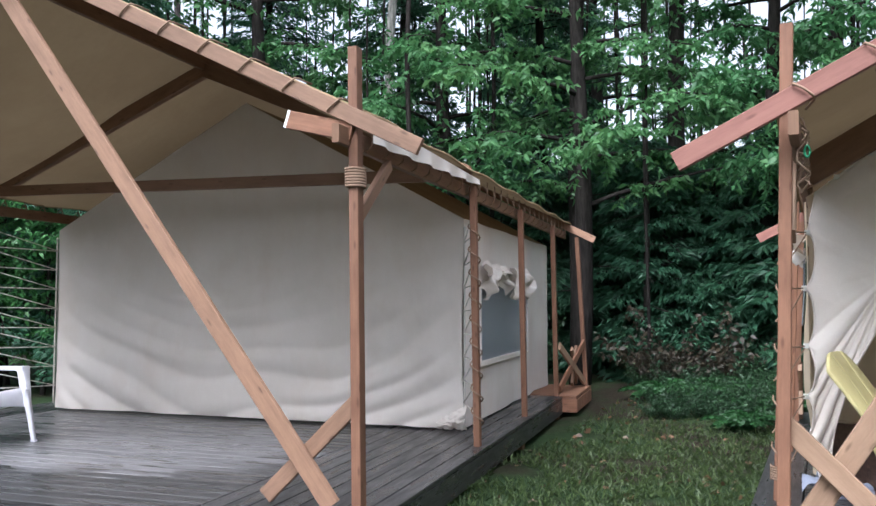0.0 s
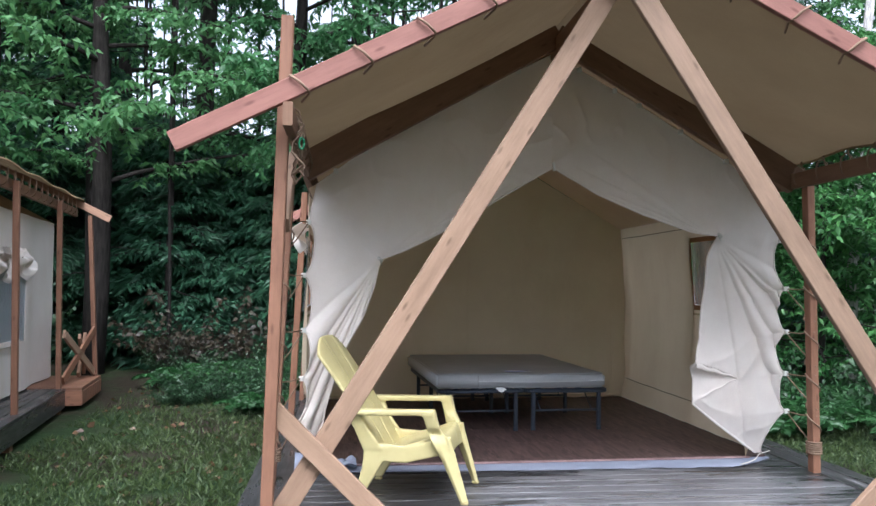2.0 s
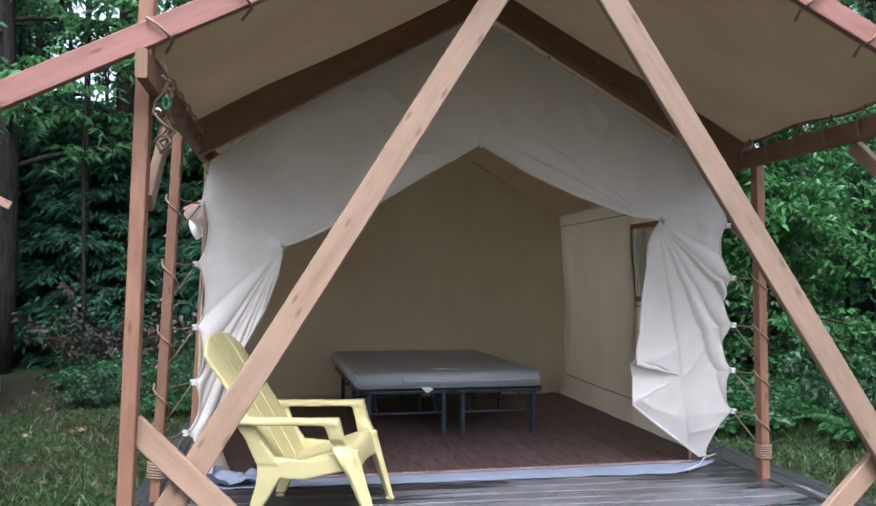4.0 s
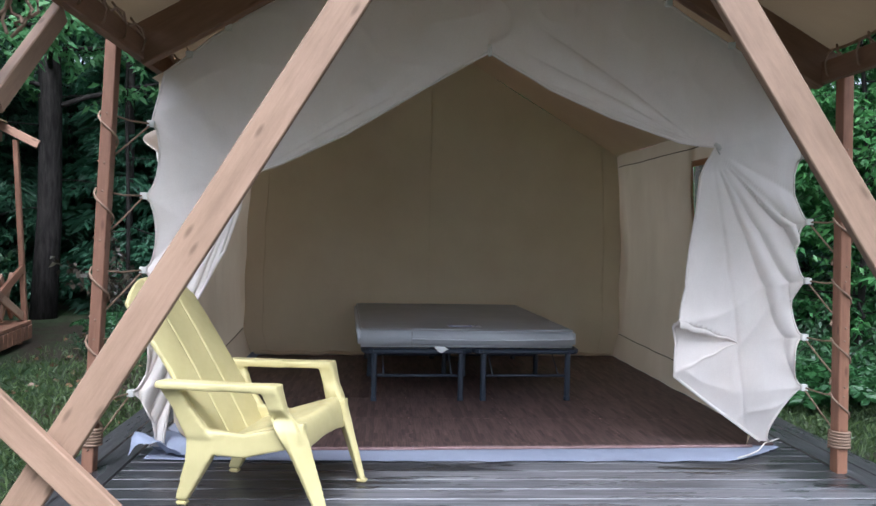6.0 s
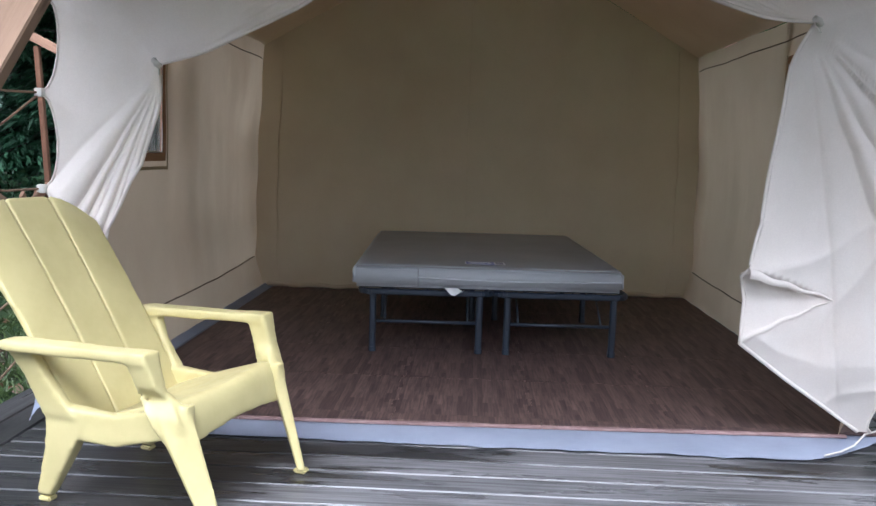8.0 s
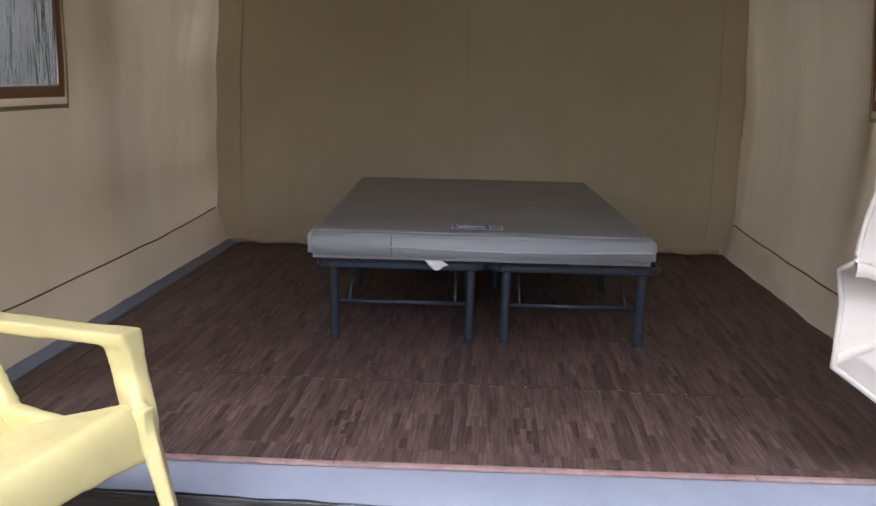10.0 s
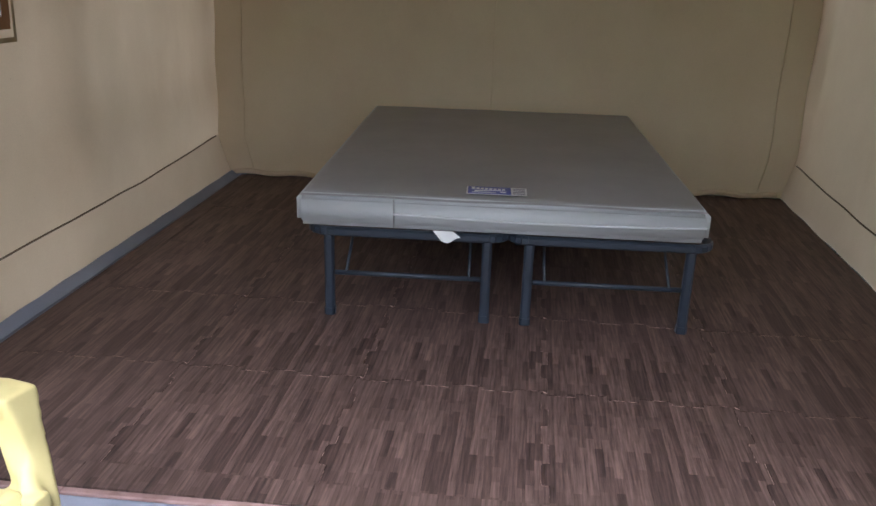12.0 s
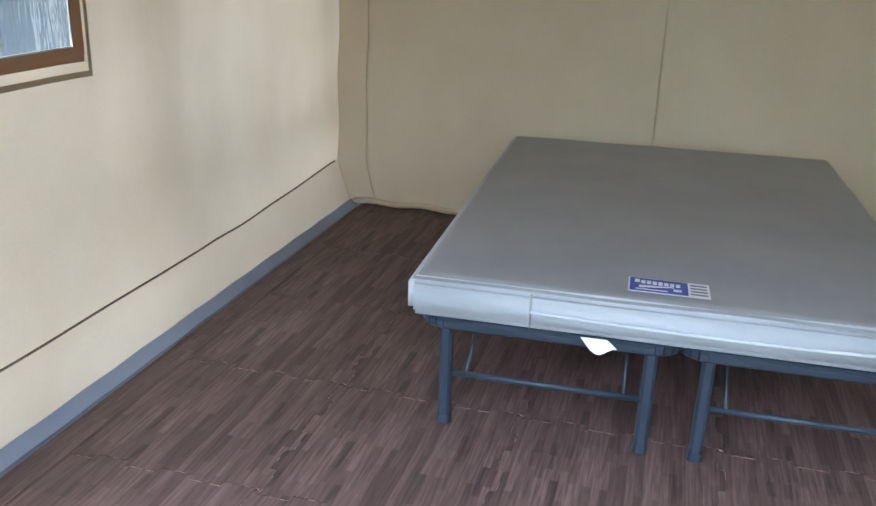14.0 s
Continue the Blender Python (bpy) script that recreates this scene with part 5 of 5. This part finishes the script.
thin = []
for i in range(120):
    a, d = rng.uniform(-0.85, 0.8), rng.uniform(13.5, 26)
    thin.append((float(-1.0 + d * math.sin(a)), float(-5 + d * math.cos(a)), float(rng.uniform(0, 360)), float(rng.uniform(0.65, 1.4))))
plant(slender, [q for q in thin if clear_of_tents(q[0], q[1])])
spots = [(-4.2, 10.4, 0, 1.0), (-5.85, 9.2, 50, 0.8)]
for i in range(12):
    a = rng.uniform(-0.95, 0.75)
    d = rng.uniform(16, 27)
    spots.append((float(-1.0 + d * math.sin(a)), float(-5 + d * math.cos(a)), float(rng.uniform(0, 360)), float(rng.uniform(0.45, 0.75))))
spots = [q for q in spots if clear_of_tents(q[0], q[1])]
plant(bare, spots)
birch = thing("birch_tree", "leaning white birch trunk with peeling bark", "tree")
bb = bmesh.new()
add_tube(bb, [(0, 0, -0.4), (0.1, 0, 2.0), (0.28, 0.1, 4.0), (0.5, 0.1, 7.0), (0.8, 0, 10)], 0.13, 10, 0.08)
part("trunk", bb, BIRCH, birch, smooth=True)
plant(birch, [(5.75, 5.45, 0, 0.72), (-9.6, 8.6, 100, 1.0)])

# low shrubs with dry leaves, ferns and grass
def shrub(name, label, material, h, n, leaf):
    t = thing(name, label, "shrub")
    bm = bmesh.new()
    P, D = [], []
    for i in range(n):
        a = rng.uniform(0, 6.28)
        st = limb_points((rng.normal() * 0.15, rng.normal() * 0.15, -0.1), (math.cos(a) * 0.6, math.sin(a) * 0.6, 1.0), h * rng.uniform(0.5, 1.1), 6, 0.09, 0.12)
        add_tube(bm, st, 0.008, 4, 0.003)
        for s in np.linspace(0.2, 1, 22):
            c = along(st, float(s))
            for q in range(2):
                P.append((c.x + rng.normal() * 0.05, c.y + rng.normal() * 0.05, c.z + rng.normal() * 0.03))
                D.append((rng.normal(), rng.normal(), rng.uniform(-0.8, 0.3)))
    part("stem", bm, BARK, t, smooth=True)
    link_mesh("leaves", leaf_mesh("leaves", np.array(P), np.array(D), leaf, 0.3), material, t)
    return t


dry = shrub("dry_shrub", "withered brown shrub at the wood's edge", DRY, 1.9, 17, 0.12)
plant(dry, [(-3.6, 7.7, 0, 0.85), (-3.1, 8.2, 70, 0.75), (-4.2, 8.4, 140, 0.8)])
# shrub leaves carry the canopy's shade in their colour
bush = shrub("green_shrub", "leafy green shrub at the wood's edge, darkened for canopy shade", UNDER_SHADED, 1.3, 26, 0.085)
sp = []
for i in range(30):
    a = rng.uniform(-0.9, 0.9)
    d = rng.uniform(13.5, 19)
    sp.append((float(-1 + d * math.sin(a)), float(-5 + d * math.cos(a)), float(rng.uniform(0, 360)), float(rng.uniform(0.6, 1.3))))
sp += [(-2.4, 6.9, 80, 0.5), (3.6, 3.6, 0, 0.8), (4.6, 2.4, 50, 0.9), (3.4, 5.0, 70, 1.0), (6.2, 2.4, 20, 1.0), (-11, 3.2, 0, 1.2), (-10.6, 5, 40, 1.3), (-12, 1.5, 80, 1.2)]
for i in range(22):
    sp.append((float(rng.uniform(-4.8, -1.4)), float(rng.uniform(7.6, 12.5)), float(rng.uniform(0, 360)), float(rng.uniform(0.45, 0.95))))
for i in range(22):
    sp.append((float(rng.uniform(3.2, 9.0)), float(rng.uniform(4.2, 9.0)), float(rng.uniform(0, 360)), float(rng.uniform(0.6, 1.1))))
sp = [q for q in sp if clear_of_tents(q[0] + (0.9 if q[0] < -3 else 0), q[1])]
for i in range(40):
    sp.append((float(rng.uniform(-3.8, -2.2)), float(rng.uniform(4.7, 8.2)), float(rng.uniform(0, 360)), float(rng.uniform(0.25, 0.5))))
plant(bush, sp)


def fern_thing():
    t = thing("fern", "arching green fern at the wood's edge", "fern")
    P, D = [], []
    bm = bmesh.new()
    for i in range(11):
        a = i * 0.571 + rng.uniform(-0.2, 0.2)
        st = limb_points((0, 0, 0), (math.cos(a) * 0.6, math.sin(a) * 0.6, 1), rng.uniform(0.5, 0.8), 8, 0.20, 0.02)
        add_tube(bm, st, 0.004, 3, 0.002)
        side = Vector((-math.sin(a), math.cos(a), 0))
        for s in np.linspace(0.15, 1, 22):
            c = along(st, float(s))
            ln = 0.16 * (1.1 - s)
            for sg in (-1, 1):
                for q in np.linspace(0.15, 1, 3):
                    o = c + side * sg * ln * float(q)
                    P.append(tuple(o))
                    D.append((side.x * sg + math.cos(a) * 0.5, side.y * sg + math.sin(a) * 0.5, -0.2))
    part("stem", bm, FERN, t, smooth=True)
    link_mesh("fronds", leaf_mesh("fronds", np.array(P), np.array(D), 0.075, 0.25, 0.1), FERN, t)
    return t


fs = [(-2.55, 4.4, 0, 0.8), (-2.4, 5.6, 80, 0.9), (-3.9, 6.6, 10, 1.0), (3.3, 2.6, 0, 1.2), (3.9, 3.1, 70, 1.2), (3.2, 4.2, 150, 1.2), (4.6, 3.3, 20, 1.3), (5.4, 3.0, 60, 1.2), (4.2, 1.8, 90, 1.0), (5.2, 1.4, 10, 1.0), (6.3, 3.6, 0, 1.3), (-2.6, 7.0, 50, 1.1), (-1.5, 7.4, 90, 1.1)]
for i in range(12):
    fs.append((float(rng.uniform(-3.6, -1.9)), float(rng.uniform(5.6, 8.8)), float(rng.uniform(0, 360)), float(rng.uniform(0.6, 1.1))))
for i in range(16):
    fs.append((float(rng.uniform(2.9, 7.5)), float(rng.uniform(2.6, 6.0)), float(rng.uniform(0, 360)), float(rng.uniform(0.8, 1.3))))
plant(fern_thing(), fs)

# grass round the decks
N = 130000
gx, gy = rng.uniform(-4.6, 9, N), rng.uniform(-3.5, 8.5, N)
keep = ((gx > -4.4) & (gx < -2.05) | (gx > 2.05)) & (rng.uniform(0, 1, N) < np.clip(1.1 - np.where(gx < 0, 0.24, 0.10) * np.maximum(gy - 1.2, 0), 0.06, 1))
patch = np.array([noise.noise((x * 1.1, y * 1.1, 4.0)) for x, y in zip(gx, gy)])
keep &= patch > -0.36
gx, gy = gx[keep], gy[keep]
gp = np.stack([gx, gy, np.array([ground_z(x, y) - 0.01 for x, y in zip(gx, gy)])], 1)
gd = np.stack([rng.normal(size=len(gx)) * 0.5, rng.normal(size=len(gx)) * 0.5, np.ones(len(gx))], 1)
tagged(link_mesh("grass", leaf_mesh("grass", gp, gd, 0.11, 0.05, 0.25), GRASS), "patchy short grass beside the decks", "grass", kind="stuff")
M = 380
lp = np.stack([rng.uniform(-4.5, -1.9, M), rng.uniform(-2, 9, M), np.zeros(M)], 1)
lp[:, 2] = [ground_z(x, y) + 0.012 for x, y in lp[:, :2]]
ld = np.stack([rng.normal(size=M), rng.normal(size=M), rng.normal(size=M) * 0.12], 1)
tagged(link_mesh("fallen_leaves", leaf_mesh("fallen_leaves", lp, ld, 0.075, 0.35, 0.0), LITTER), "brown fallen leaves scattered on the grass", "leaves", kind="stuff")

# woods beyond the nearer trees: leaves and stems too far to tell apart, haze in their colour
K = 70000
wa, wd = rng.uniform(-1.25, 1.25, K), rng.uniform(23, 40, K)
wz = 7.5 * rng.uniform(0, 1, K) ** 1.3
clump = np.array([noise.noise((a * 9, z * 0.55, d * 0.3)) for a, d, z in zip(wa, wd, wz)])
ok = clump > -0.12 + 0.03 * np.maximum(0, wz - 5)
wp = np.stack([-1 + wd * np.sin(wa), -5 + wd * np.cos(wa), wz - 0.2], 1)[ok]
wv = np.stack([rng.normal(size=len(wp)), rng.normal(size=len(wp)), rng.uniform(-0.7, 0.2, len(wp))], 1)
tagged(link_mesh("far_woods", leaf_mesh("far_woods", wp, wv, 0.30, 0.26), LEAF_HAZED), "foliage deep in the wood, haze tinted into its pale green", "woods", kind="stuff")

# distance: dark hillside of woods all round, mist painted into its colour
far = bmesh.new()
add_grid(far, lambda u, v: Vector((62 * math.cos(2 * math.pi * u), 62 * math.sin(2 * math.pi * u), -2 + (9 + 3 * noise.noise(Vector((math.cos(6.283 * u) * 6, math.sin(6.283 * u) * 6, 0)))) * v)), 120, 8)
tagged(part("backdrop", far, FAR, smooth=True), "distant dark wooded hillside", "backdrop", kind="structure")


# ---- foam floor tiles ----
def tile_outline(n=6, s=0.61, t=0.022):
    """A square with tabs, as interlocking foam mats have."""
    pts = []
    for side in range(4):
        a = side * math.pi / 2
        c, sn = math.cos(a), math.sin(a)
        row = []
        for k in range(n):
            x0, x1 = -s / 2 + s * k / n, -s / 2 + s * (k + 1) / n
            d = (t / 2 if (k % 2 == 0) else -t / 2)
            row += [(x0 + 0.002, -s / 2 - d), (x1 - 0.002, -s / 2 - d)]
        pts += [(x * c - y * sn, x * sn + y * c) for x, y in row]
    return pts


tb = bmesh.new()
low = [tb.verts.new((x * 0.9985, y * 0.9985, 0)) for x, y in tile_outline()]
top = [tb.verts.new((x * 0.9977, y * 0.9977, 0.012)) for x, y in tile_outline()]
tb.faces.new(top)
for i in range(len(low)):
    j = (i + 1) % len(low)
    tb.faces.new((low[i], low[j], top[j], top[i])).material_index = 1
tile_me = bpy.data.meshes.new("tile")
tb.to_mesh(tile_me)
tb.free()
tile_me.materials.append(MAT_TILE)
tile_me.materials.append(FOAM_CUT)
mat_floor = thing("foam_floor", "dark red-brown wood-print interlocking foam floor", "floor mat")
for i in range(5):
    for j in range(5):
        ob = new("tile", tile_me)
        ob.parent = mat_floor
        ob.location = (-1.28 + 0.62 + 0.61 * (i - 1), 0.50 + 0.61 * j, -0.012 + 0.0004 * ((i * 3 + j) % 3))
pm = bmesh.new()
add_box(pm, (-1.64, 0.21, -0.0115), (1.64, 3.53, -0.0035))
part("underlay", pm, MAT_TILE, mat_floor)


def front_y(x):
    """The mat's cut front edge runs slightly askew."""
    return 0.082 + 0.040 * max(0, x + 0.7)


def strip(bm, x0, x1, y1, z):
    lo = [bm.verts.new(p) for p in ((x0, front_y(x0) + 0.016, -0.012), (x1, front_y(x1) + 0.016, -0.012), (x1, y1, -0.012), (x0, y1, -0.012))]
    hi = [bm.verts.new(v.co + Vector((0, 0, z + 0.012))) for v in lo]
    bm.faces.new(hi)
    for a in range(4):
        b = (a + 1) % 4
        bm.faces.new((lo[a], lo[b], hi[b], hi[a]))


for i in range(5):
    x0, x1 = -1.63 + 0.64 * i, -1.633 + 0.64 * (i + 1)
    fe = bmesh.new()
    add_beam(fe, (x0, front_y(x0), -0.006), (x1, front_y(x1), -0.006), 0.022, 0.0115, bevel=0.002)
    part("foam_edge", fe, FOAM_EDGE, mat_floor, "pinkish cut edge of the foam mat")
    es = bmesh.new()
    strip(es, x0, x1, 0.208, 0.002)
    part("edge_strip", es, MAT_TILE, mat_floor)
for lo, hi in (((-1.655, 0.205, -0.012), (-1.555, 3.36, 0.0015)), ((1.455, 0.205, -0.012), (1.712, 3.52, 0.0015))):
    box("edge_strip", lo, hi, MAT_TILE, mat_floor, 0.002)
